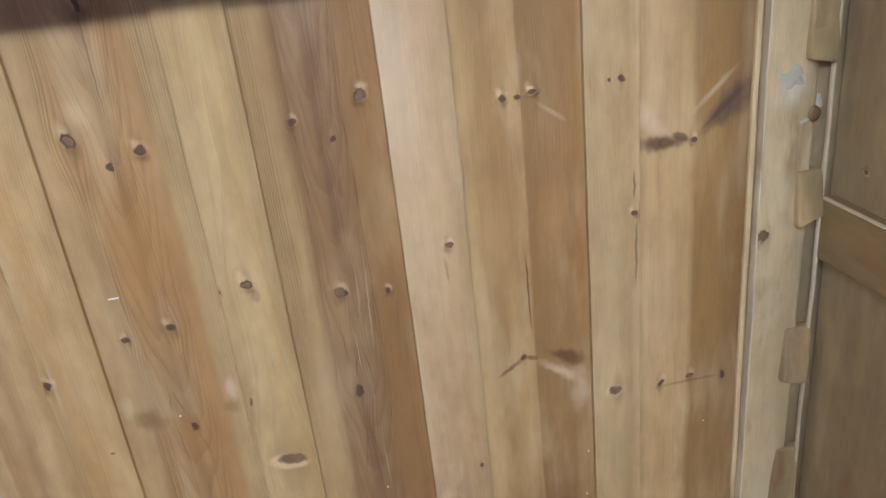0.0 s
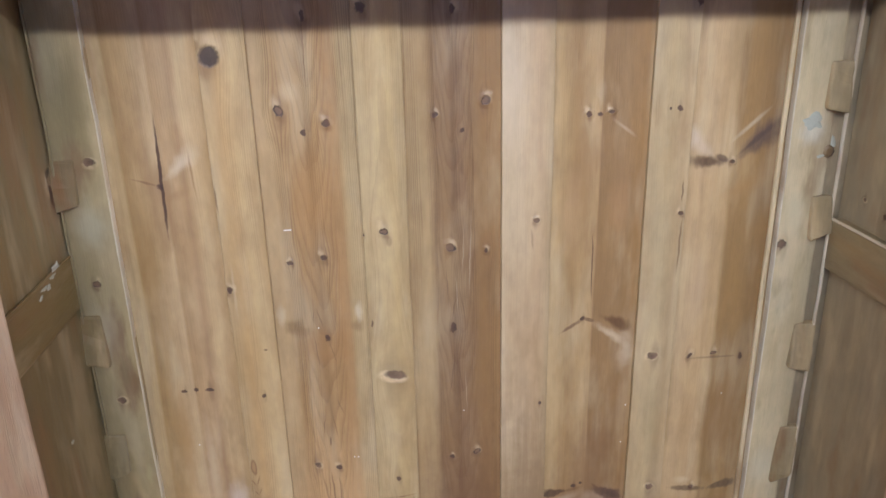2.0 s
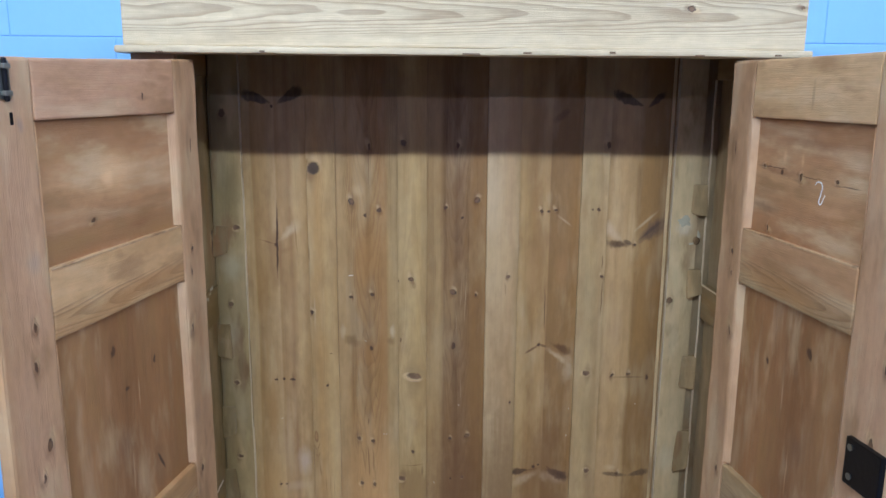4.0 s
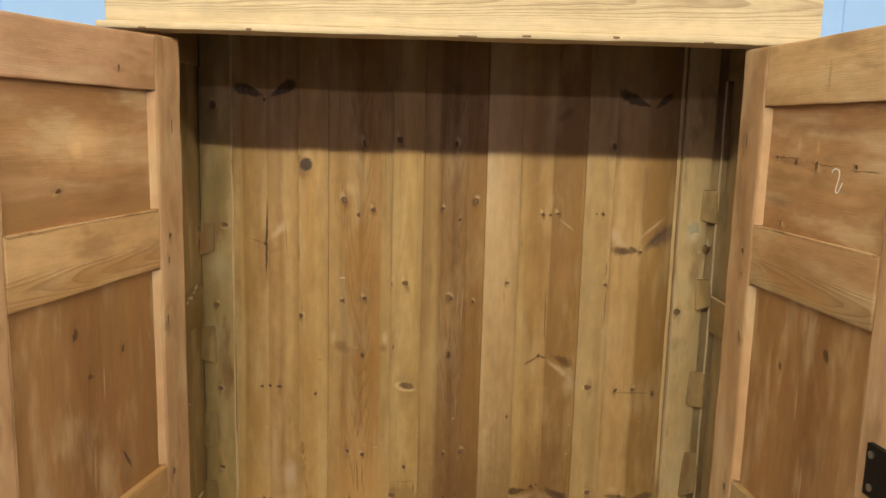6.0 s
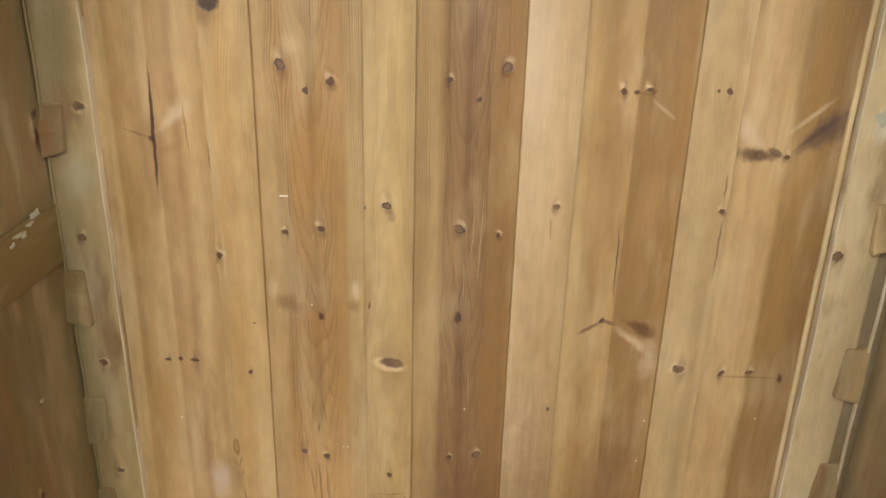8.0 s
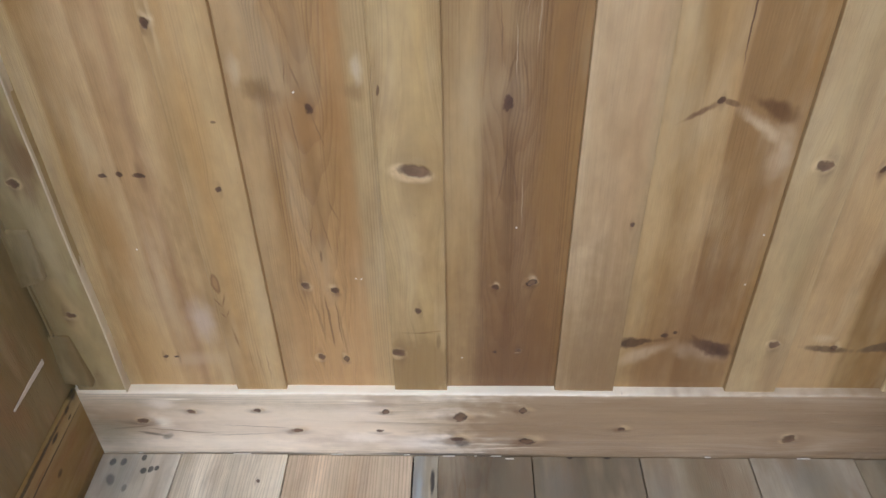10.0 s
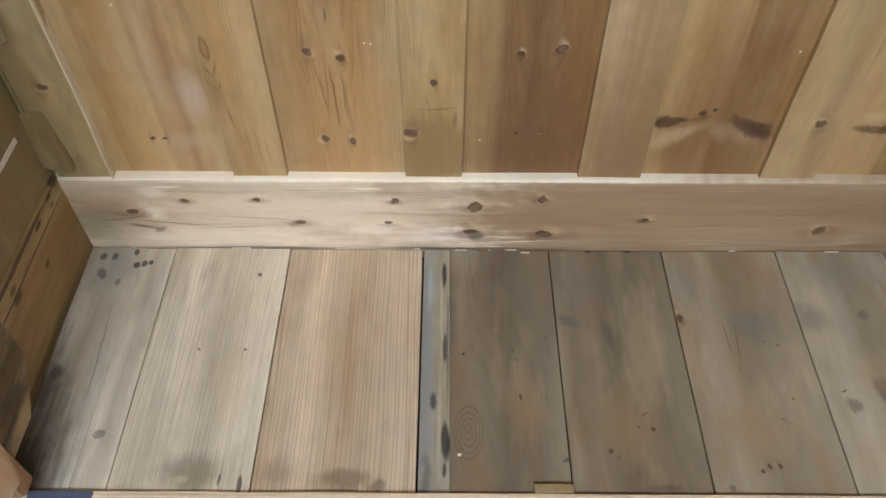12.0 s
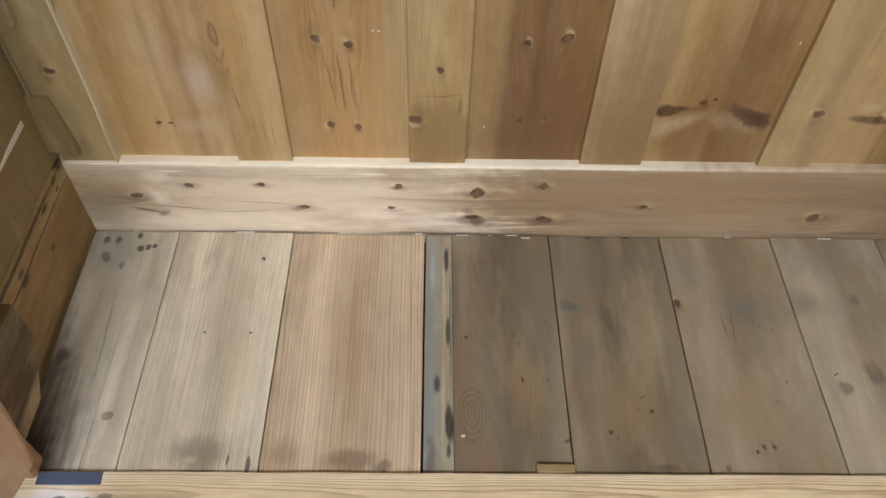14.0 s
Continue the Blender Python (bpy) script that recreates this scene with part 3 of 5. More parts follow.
               (0.396, 1.657, 0.040, 0.013, -22, 0.35, (44, 32, 30), 0.85, -0.7), (0.460, 1.656, 0.030, 0.009, 40, 0.5, (52, 38, 36), 0.9, 0.5), (0.43, 0.70, 0.13, 0.16, 0, 0.95, (124, 92, 60), 0.15)],
        lines=0.12, streak=0.45, blotch=0.3, hue=0.46)),
]
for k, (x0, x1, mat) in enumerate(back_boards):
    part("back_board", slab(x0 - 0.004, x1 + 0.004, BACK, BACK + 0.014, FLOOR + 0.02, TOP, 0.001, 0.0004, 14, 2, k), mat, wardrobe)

# four narrow strips that stand proud between the boards
back_strips = [
    (-0.317, -0.253, wood("pine_strip_a", -0.317, -0.253, [(0, (184, 156, 114)), (0.35, (186, 152, 104)), (0.7, (194, 166, 122)), (1, (184, 156, 114))],
        knots=[(-0.301, 1.503, 0.0180, 0.0185, 0, "b"), (-0.282, 0.993, 0.003, 0.004, 0, "s"), (-0.3125, 1.172, 0.0052, 0.0075, 20, "d")],
        spots=[(-0.318, 1.516, 0.007, 0.012, -30, 0.6, (140, 108, 60), 0.7), (-0.315, 1.31, 0.002, 0.03, 2, 0.7, (112, 78, 50), 0.6), (-0.27, 1.072, 0.004, 0.002, 0, 0.5, (90, 60, 40), 0.7), (-0.306, 1.17, 0.003, 0.05, 0, 0.8, (212, 186, 144), 0.6), (-0.3098, 0.866, 0.0055, 0.018, 2, 0.35, (128, 92, 58), 0.85), (-0.3098, 0.867, 0.0034, 0.013, 2, 0.6, (170, 134, 92), 0.9), seg(-0.3165, 0.845, -0.309, 0.829, 0.0016, (122, 88, 56), 0.75), seg(-0.309, 0.829, -0.3025, 0.850, 0.0016, (122, 88, 56), 0.75), seg(-0.314, 0.822, -0.307, 0.812, 0.0014, (122, 88, 56), 0.7), seg(-0.307, 0.812, -0.302, 0.826, 0.0012, (122, 88, 56), 0.6), seg(-0.303, 0.80, -0.300, 0.755, 0.0022, (132, 96, 62), 0.7), seg(-0.290, 0.78, -0.288, 0.70, 0.0012, (132, 96, 62), 0.5), seg(-0.280, 0.78, -0.279, 0.70, 0.0012, (132, 96, 62), 0.5), seg(-0.270, 0.76, -0.270, 0.70, 0.0012, (132, 96, 62), 0.45)])),
    (-0.115, -0.049, wood("pine_strip_b", -0.115, -0.049, [(0, (180, 156, 114)), (0.3, (188, 164, 122)), (0.7, (186, 160, 114)), (1, (176, 150, 108))],
        knots=[(-0.085, 1.251, 0.0085, 0.0065, 0, "r"), (-0.114, 1.247, 0.003, 0.003, 0, "s"), (-0.078, 1.016, 0.022, 0.0095, -12, "p"), (-0.081, 0.824, 0.0045, 0.005, 0, "s"), (-0.107, 0.756, 0.0105, 0.0085, -15, "p"), (-0.102, 1.560, 0.010, 0.010, 0, "d")],
        # wide spot at v 0.72: painted shadow; the one at 0.728 is discoloured wood
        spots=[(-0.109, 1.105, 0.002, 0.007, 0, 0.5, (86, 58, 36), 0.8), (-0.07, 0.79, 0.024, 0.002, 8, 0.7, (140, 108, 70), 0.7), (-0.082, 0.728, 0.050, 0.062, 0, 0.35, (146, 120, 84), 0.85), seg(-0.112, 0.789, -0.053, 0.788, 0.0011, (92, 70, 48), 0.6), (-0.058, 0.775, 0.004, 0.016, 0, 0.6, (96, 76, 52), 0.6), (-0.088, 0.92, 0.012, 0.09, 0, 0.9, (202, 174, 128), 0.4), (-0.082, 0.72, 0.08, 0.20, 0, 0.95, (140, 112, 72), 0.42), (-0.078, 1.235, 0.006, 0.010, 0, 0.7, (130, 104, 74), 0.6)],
        arches=[(-0.08, 0.026, 6.0, 2.0, 0.10)], lines=0.3)),
    (0.0865, 0.160, wood("pine_strip_c", 0.0865, 0.160, [(0, (196, 172, 138)), (0.45, (198, 172, 138)), (0.75, (188, 158, 122)), (1, TAN)],
        knots=[(0.138, 1.255, 0.005, 0.0055, 30, "r"), (0.149, 0.948, 0.0028, 0.0032, 0, "s")],
        # last spot carries the painted shadow over this strip
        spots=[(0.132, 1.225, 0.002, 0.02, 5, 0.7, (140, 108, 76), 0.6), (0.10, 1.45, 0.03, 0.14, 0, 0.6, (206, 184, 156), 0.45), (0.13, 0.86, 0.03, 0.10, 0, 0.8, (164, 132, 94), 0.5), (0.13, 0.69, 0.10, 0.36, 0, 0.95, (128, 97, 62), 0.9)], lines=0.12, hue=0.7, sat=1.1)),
    (0.299, 0.361, wood("pine_strip_d", 0.299, 0.361, [(0, (180, 156, 118)), (0.5, (184, 160, 120)), (0.8, (174, 148, 110)), (1, SAND)],
        knots=[(0.329, 1.021, 0.0105, 0.0085, 10, "p"), (0.340, 0.772, 0.0085, 0.0075, 10, "p"), (0.327, 1.411, 0.003, 0.003, 0, "s"), (0.340, 1.411, 0.004, 0.005, 0, "s"), (0.354, 1.256, 0.0055, 0.0045, 30, "d"), (0.357, 1.557, 0.007, 0.010, 0, "d")],
        spots=[(0.356, 1.21, 0.0022, 0.06, -1, 0.6, (112, 84, 56), 0.75), (0.354, 1.29, 0.0018, 0.022, 0, 0.5, (96, 70, 46), 0.7), (0.335, 0.90, 0.02, 0.09, 0, 0.9, (160, 140, 102), 0.5)], lines=0.15, grey=0.12)),
]
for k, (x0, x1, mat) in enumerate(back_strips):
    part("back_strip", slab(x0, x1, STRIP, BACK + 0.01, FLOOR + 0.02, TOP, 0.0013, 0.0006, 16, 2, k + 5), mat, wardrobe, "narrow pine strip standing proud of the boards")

# pale wood that paints the highlight on beads and arrises
EDGE = wood("worn_pale_edge", -0.6, 0.6, [(0, (222, 206, 172)), (1, (222, 206, 172))], blotch=0.5, hue=1.0, sat=1.0, bright=1.1)

# the same painted highlight for the door rails
DOOR_EDGE = wood("worn_door_edge", -0.6, 0.6, [(0, (206, 168, 124)), (1, (206, 168, 124))], blotch=0.5, hue=1.0, sat=1.0)

# corner posts of the back, with a bead worked along the inner edge
def back_post(x0, x1, bead_x, mat, k):
    part("back_post", slab(x0, x1, STRIP - 0.003, BACK + 0.02, FLOOR, TOP, 0.003, 0.0014, 18, 2, k), mat, wardrobe, "greyish pine corner post with a beaded edge")
    part("bead", slab(bead_x - 0.0011, bead_x + 0.0011, STRIP - 0.006, BACK, FLOOR + 0.1, TOP - 0.02, 0.0024, 0.0012, 30, 2, k + 3), EDGE, wardrobe)


POST_L = wood("pine_post_west", -0.53, -0.457, [(0, (146, 132, 90)), (0.5, (164, 150, 106)), (1, (182, 164, 116))],
    knots=[(-0.490, 1.004, 0.008, 0.007, 0, "p"), (-0.490, 0.819, 0.008, 0.006, 0, "p"), (-0.494, 1.193, 0.007, 0.006, 0, "r"), (-0.475, 1.370, 0.010, 0.008, 20, "p"), (-0.496, 1.623, 0.008, 0.012, 0, "d")],
    spots=[(-0.49, 1.28, 0.03, 0.05, 0, 0.8, (194, 186, 156), 0.7), (-0.50, 0.90, 0.012, 0.05, 0, 0.8, (112, 96, 58), 0.6), (-0.478, 1.05, 0.010, 0.04, 0, 0.8, (118, 104, 66), 0.5), (-0.485, 1.45, 0.03, 0.09, 0, 0.8, (118, 106, 66), 0.6), (-0.47, 0.87, 0.008, 0.03, 0, 0.7, (192, 176, 124), 0.6), (-0.50, 1.12, 0.03, 0.05, 0, 0.8, (190, 180, 150), 0.5), (-0.48, 0.93, 0.012, 0.05, 0, 0.8, (196, 176, 132), 0.5)],
    lines=0.1, fine=0.12, streak=0.15, grey=0.25, blotch=0.7, hue=0.55, sat=1.08)
POST_R = wood("pine_post_east", 0.504, 0.59, [(0, (200, 182, 142)), (0.4, (196, 180, 142)), (0.75, (182, 168, 134)), (1, (166, 150, 116))],
    knots=[(0.514, 1.199, 0.009, 0.010, 0, "r")],
    spots=[(0.538, 1.372, 0.026, 0.03, 0, 0.9, (224, 220, 202), 0.7), (0.53, 1.10, 0.018, 0.06, 0, 0.8, (206, 192, 156), 0.6), (0.53, 0.80, 0.03, 0.05, 0, 0.8, (204, 196, 168), 0.5), (0.53, 1.25, 0.02, 0.05, 0, 0.8, (200, 188, 150), 0.5)],
    lines=0.1, fine=0.12, streak=0.15, grey=0.12, blotch=0.5, bright=1.2, hue=0.6, sat=1.0)
back_post(-0.522, -0.457, -0.4575, POST_L, 21)
back_post(0.506, 0.569, 0.506, POST_R, 24)
# duller rebate pine, with part of the shade in the groove put into colour
REBATE = wood("grimy_rebate_pine", -0.6, 0.6, [(0, (136, 120, 86)), (0.49, (146, 130, 96)), (0.51, (156, 138, 108)), (1, (160, 142, 110))], lines=0.1, fine=0.15, blotch=0.7, grey=0.3, hue=0.8, sat=1.0)
part("rebate", slab(-0.556, -0.5215, STRIP + 0.006, BACK + 0.02, FLOOR, TOP, 0.001, 0.0006, 12, 2, 26), REBATE, wardrobe)
part("rebate", slab(0.5685, 0.620, STRIP + 0.006, BACK + 0.02, FLOOR, TOP, 0.001, 0.0006, 12, 2, 27), REBATE, wardrobe)
part("bead", slab(0.494, 0.5005, STRIP + 0.001, BACK, FLOOR + 0.1, TOP - 0.02, 0.002, 0.0012, 30, 2, 31), POST_R, wardrobe)

# bottom rail of the back
RAIL = wood("pine_bottom_rail", 0.565, 0.69, [(0, (216, 196, 166)), (0.22, (224, 204, 176)), (0.36, (214, 190, 156)), (0.5, (198, 172, 136)), (0.8, (208, 184, 148)), (1, (230, 212, 182))], grain="x",
    knots=[(0.651, -0.382, 0.006, 0.007, 0, "p"), (0.654, -0.295, 0.0055, 0.006, 0, "d"), (0.615, -0.248, 0.005, 0.009, 0, "r"), (0.653, -0.129, 0.006, 0.006, 0, "r"), (0.615, -0.138, 0.003, 0.006, 0, "s"),
           (0.643, -0.033, 0.011, 0.011, 0, "r"), (0.658, 0.048, 0.009, 0.006, 0, "r"), (0.594, 0.056, 0.007, 0.014, 0, "r"), (0.622, 0.178, 0.004, 0.007, 0, "d"), (0.603, 0.398, 0.010, 0.012, 0, "p"), (0.598, -0.036, 0.006, 0.013, 0, "d"), (0.632, -0.45, 0.006, 0.010, 0, "p")],
    spots=[(0.64, -0.434, 0.016, 0.012, 0, 0.7, (226, 208, 178), 0.8), (0.652, -0.16, 0.02, 0.05, 0, 0.8, (222, 204, 186), 0.6), (0.59, -0.10, 0.02, 0.05, 0, 0.8, (220, 206, 192), 0.7), (0.586, -0.36, 0.02, 0.03, 0, 0.8, (222, 206, 184), 0.6),
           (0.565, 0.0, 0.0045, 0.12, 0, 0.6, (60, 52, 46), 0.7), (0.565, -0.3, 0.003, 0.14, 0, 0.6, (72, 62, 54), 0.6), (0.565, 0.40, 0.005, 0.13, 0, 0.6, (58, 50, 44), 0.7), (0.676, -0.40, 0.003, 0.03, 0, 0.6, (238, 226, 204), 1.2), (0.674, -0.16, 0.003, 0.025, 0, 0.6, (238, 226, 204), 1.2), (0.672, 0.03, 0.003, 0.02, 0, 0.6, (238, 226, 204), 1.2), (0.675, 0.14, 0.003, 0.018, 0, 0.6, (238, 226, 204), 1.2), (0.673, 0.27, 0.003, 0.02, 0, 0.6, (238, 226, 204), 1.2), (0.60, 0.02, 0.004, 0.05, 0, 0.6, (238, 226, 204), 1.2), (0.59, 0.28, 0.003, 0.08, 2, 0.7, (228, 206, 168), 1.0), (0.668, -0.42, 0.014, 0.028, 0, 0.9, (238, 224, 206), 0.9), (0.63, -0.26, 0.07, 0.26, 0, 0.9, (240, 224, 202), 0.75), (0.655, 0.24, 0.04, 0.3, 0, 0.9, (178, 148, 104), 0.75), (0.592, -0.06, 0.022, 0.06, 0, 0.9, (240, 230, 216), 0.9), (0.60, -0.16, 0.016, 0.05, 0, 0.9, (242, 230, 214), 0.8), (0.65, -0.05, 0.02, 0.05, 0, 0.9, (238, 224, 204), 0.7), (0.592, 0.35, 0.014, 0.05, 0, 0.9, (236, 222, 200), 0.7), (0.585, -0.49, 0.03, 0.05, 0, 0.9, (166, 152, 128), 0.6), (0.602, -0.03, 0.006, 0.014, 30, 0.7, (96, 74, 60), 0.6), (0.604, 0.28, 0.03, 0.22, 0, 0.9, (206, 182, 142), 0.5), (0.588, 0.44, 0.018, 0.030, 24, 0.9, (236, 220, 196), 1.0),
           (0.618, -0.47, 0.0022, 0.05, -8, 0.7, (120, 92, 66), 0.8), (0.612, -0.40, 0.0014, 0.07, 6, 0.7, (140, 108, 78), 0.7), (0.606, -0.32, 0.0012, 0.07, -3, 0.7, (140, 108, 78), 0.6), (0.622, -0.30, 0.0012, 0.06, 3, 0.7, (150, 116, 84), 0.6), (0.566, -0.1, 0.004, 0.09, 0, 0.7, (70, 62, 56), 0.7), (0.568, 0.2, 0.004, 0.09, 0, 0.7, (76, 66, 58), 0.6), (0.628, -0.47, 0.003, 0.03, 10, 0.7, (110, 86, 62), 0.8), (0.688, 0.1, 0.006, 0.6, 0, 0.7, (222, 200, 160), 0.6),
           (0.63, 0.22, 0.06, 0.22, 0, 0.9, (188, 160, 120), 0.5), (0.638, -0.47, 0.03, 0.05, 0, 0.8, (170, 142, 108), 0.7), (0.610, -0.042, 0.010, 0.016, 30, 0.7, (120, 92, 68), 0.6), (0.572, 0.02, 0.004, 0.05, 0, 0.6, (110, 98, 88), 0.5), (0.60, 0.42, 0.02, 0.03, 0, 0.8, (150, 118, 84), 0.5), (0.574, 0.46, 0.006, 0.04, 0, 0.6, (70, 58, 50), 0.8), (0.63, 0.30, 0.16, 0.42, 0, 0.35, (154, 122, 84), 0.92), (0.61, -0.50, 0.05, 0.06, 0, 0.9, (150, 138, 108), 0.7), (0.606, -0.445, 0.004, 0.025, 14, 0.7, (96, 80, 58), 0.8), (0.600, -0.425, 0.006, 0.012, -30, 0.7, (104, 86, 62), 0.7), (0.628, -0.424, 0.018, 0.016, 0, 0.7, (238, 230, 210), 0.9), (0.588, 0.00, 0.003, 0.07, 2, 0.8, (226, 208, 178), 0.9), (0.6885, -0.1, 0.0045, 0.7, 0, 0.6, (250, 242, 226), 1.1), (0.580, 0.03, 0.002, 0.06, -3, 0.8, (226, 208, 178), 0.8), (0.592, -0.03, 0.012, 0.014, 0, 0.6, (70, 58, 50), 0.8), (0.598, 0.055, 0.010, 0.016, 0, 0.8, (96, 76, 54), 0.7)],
    lines=0.75, blotch=0.35, sat=0.9, hue=1.0, grey=0.06, bright=1.22)
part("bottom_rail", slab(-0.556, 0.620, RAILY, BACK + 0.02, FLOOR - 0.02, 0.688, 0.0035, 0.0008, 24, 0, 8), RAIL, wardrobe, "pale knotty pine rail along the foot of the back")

# sides: a framed panel each
SIDE_L = wood("pine_side_west", 0.42, 0.77, [(0, (126, 108, 68)), (0.3, (124, 106, 66)), (0.6, (130, 112, 74)), (1, (140, 124, 86))], grain="z side", hue=0.95, sat=1.12, bright=1.08, knots=[(0.64, 1.456, 0.006, 0.009, 0, "d"), (0.745, 1.333, 0.006, 0.016, 0, "d"), (0.50, 1.39, 0.005, 0.006, 0, "d"), (0.62, 0.88, 0.006, 0.008, 0, "d")], spots=[(0.70, 0.98, 0.05, 0.10, 0, 0.9, (150, 134, 96), 0.6), (0.745, 1.36, 0.012, 0.006, 30, 0.5, (40, 30, 22), 0.9), (0.744, 1.335, 0.008, 0.026, 6, 0.5, (30, 22, 16), 1.0), (0.738, 1.352, 0.003, 0.012, 0, 0.6, (196, 186, 160), 0.9)], lines=0.08, fine=0.1, streak=0.15, blotch=0.4, grey=0.15)
SIDE_R = wood("pine_side_east", 0.42, 0.77, [(0, (152, 134, 104)), (0.3, (146, 130, 100)), (0.6, (156, 140, 110)), (1, (162, 146, 116))], grain="z side", knots=[(0.66, 1.27, 0.006, 0.006, 0, "d"), (0.60, 1.25, 0.008, 0.006, 0, "d"), (0.71, 1.28, 0.005, 0.004, 0, "p")], lines=0.08, fine=0.1, streak=0.15, blotch=0.4, grey=0.3)
SIDE_RAIL = wood("pine_side_rail", 1.15, 1.25, [(0, (132, 114, 82)), (0.5, (146, 128, 94)), (1, (140, 122, 88))], grain="y side", hue=0.9, fine=0.12, lines=0.15, blotch=0.4, grey=0.1)
SIDE_RAIL_L = wood("pine_side_rail_west", 1.15, 1.25, [(0, (130, 110, 68)), (0.5, (138, 118, 74)), (1, (134, 112, 70))], grain="y side", hue=0.9, fine=0.12, lines=0.1, blotch=0.4, grey=0.1)
SIDE_FOOT = wood("pine_side_foot_rail", 0.56, 0.70, [(0, (140, 114, 66)), (0.6, (150, 124, 76)), (0.78, (154, 130, 82)), (0.80, (168, 146, 100)), (1, (160, 138, 92))], grain="y side", hue=0.9, bright=1.0, sat=1.15, lines=0.15, fine=0.12, blotch=0.6,
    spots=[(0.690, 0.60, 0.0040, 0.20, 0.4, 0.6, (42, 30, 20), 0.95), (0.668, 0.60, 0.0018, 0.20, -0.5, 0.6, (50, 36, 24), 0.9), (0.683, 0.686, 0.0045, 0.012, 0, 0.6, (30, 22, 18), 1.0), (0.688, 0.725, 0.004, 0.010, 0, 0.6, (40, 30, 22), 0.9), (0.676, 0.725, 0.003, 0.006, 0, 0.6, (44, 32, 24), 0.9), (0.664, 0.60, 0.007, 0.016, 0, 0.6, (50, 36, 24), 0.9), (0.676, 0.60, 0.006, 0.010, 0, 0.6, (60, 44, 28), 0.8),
           # spots at v 0.47 and 0.748 paint shade: front end and corner notch
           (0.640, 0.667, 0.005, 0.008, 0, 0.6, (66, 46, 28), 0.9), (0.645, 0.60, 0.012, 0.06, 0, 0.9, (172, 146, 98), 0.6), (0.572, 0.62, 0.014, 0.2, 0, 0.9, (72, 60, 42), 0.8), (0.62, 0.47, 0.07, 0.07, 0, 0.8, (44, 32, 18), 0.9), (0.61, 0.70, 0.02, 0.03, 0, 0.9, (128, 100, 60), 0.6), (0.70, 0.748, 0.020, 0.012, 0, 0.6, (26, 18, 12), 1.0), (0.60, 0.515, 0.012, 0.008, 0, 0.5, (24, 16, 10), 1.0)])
# block pine with the shadow of the front corner put into its colour
SHADOW_BLOCK = wood("dark_stained_block", 0.56, 0.73, [(0, (40, 31, 16)), (0.5, (60, 48, 25)), (1, (86, 70, 36))], grain="y side", hue=0.9, lines=0.1, fine=0.15, blotch=0.7)
for sx, xin, mat in ((-1, -0.522, SIDE_L), (1, 0.586, SIDE_R)):
    def span(a, b):
        return (xin + sx * a, xin + sx * b) if sx > 0 else (xin - b, xin - a)
    side = part("side_panel", slab(*span(0.016 if sx > 0 else 0.0045, 0.024), 0.43, 0.765, FLOOR, TOP, 0.001, 0.0006, 10, 2, 40 + sx), mat, wardrobe, "recessed pine side panel, darker than the back boards")
    part("side_rail", slab(*span(0.0, 0.021), 0.44, 0.757, 1.158, 1.238, 0.004, 0.001, 10, 1, 43 + sx), SIDE_RAIL if sx > 0 else SIDE_RAIL_L, side, "pine cross rail with chamfered edges")
    # added arris strip; the pale one on the east side paints the edge highlight
    part("edge_strip", slab(*span(-0.0010, 0.0035), 0.446, 0.756, 1.2362, 1.2396, 0.0012, 0.0012, 24, 1, 52 + sx), EDGE if sx > 0 else SIDE_RAIL_L, side, "thin strip added along the arris of the side rail")
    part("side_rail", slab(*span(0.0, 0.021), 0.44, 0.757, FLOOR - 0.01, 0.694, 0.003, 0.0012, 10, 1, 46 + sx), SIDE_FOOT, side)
    part("side_rail", slab(*span(0.0, 0.021), 0.44, 0.757, 1.70, TOP, 0.003, 0.001, 10, 1, 49 + sx), SIDE_RAIL, side)
    part("outer_side", slab(*span(0.0245, 0.034), 0.41, 0.79, 0.0, 1.72, 0.001), mat, wardrobe)

# the east corner bead is pale in place of light caught by the edge
part("bead", slab(0.5835, 0.5875, 0.7545, 0.760, FLOOR + 0.12, 1.70, 0.0015, 0.0014, 40, 2, 91), EDGE, wardrobe, "corner bead, pale to paint the highlight along it")
part("bead", slab(-0.5235, -0.5205, 0.7555, 0.760, FLOOR + 0.16, 1.70, 0.0013, 0.0014, 40, 2, 92), POST_L, wardrobe)

# glue blocks in the two back corners
BLOCK = wood("glue_block_pine", -0.6, 0.6, [(0, (136, 120, 84)), (0.48, (136, 120, 84)), (0.52, (154, 136, 102)), (1, (154, 136, 102))], lines=0.1, fine=0.15, streak=0.2, blotch=0.7, grey=0.2)
def glue_block(xa, xb, z0, z1, k, lean=0.0):
    bm = slab(xa, xb, 0.749, 0.770, z0, z1, 0.004, 0.0028, 5, 2, k)
    mid = (z0 + z1) / 2
    for v in bm.verts:
        v.co.x += (v.co.z - mid) * lean
        if v.co.y < 0.755:  # split faces: thicker at the foot, ragged at the top
            v.co.y += 0.007 * (v.co.z - z0) / (z1 - z0) + 0.003 * noise.noise(Vector((v.co.x * 60, k * 3.1, v.co.z * 60)))
        if v.co.z < z0 + 0.01:
            v.co.z += 0.012 * (v.co.x - xa) / (xb - xa) * (1 if k % 2 else -0.6)
    part("glue_block", bm, BLOCK, wardrobe, "small rough pine glue block in the corner")


for k, (z0, z1, ln) in enumerate([(1.404, 1.470, 0.02), (1.204, 1.274, -0.05), (0.988, 1.064, 0.06), (0.768, 0.874, 0.05)]):
    glue_block(0.552, 0.586, z0, z1, k, ln)
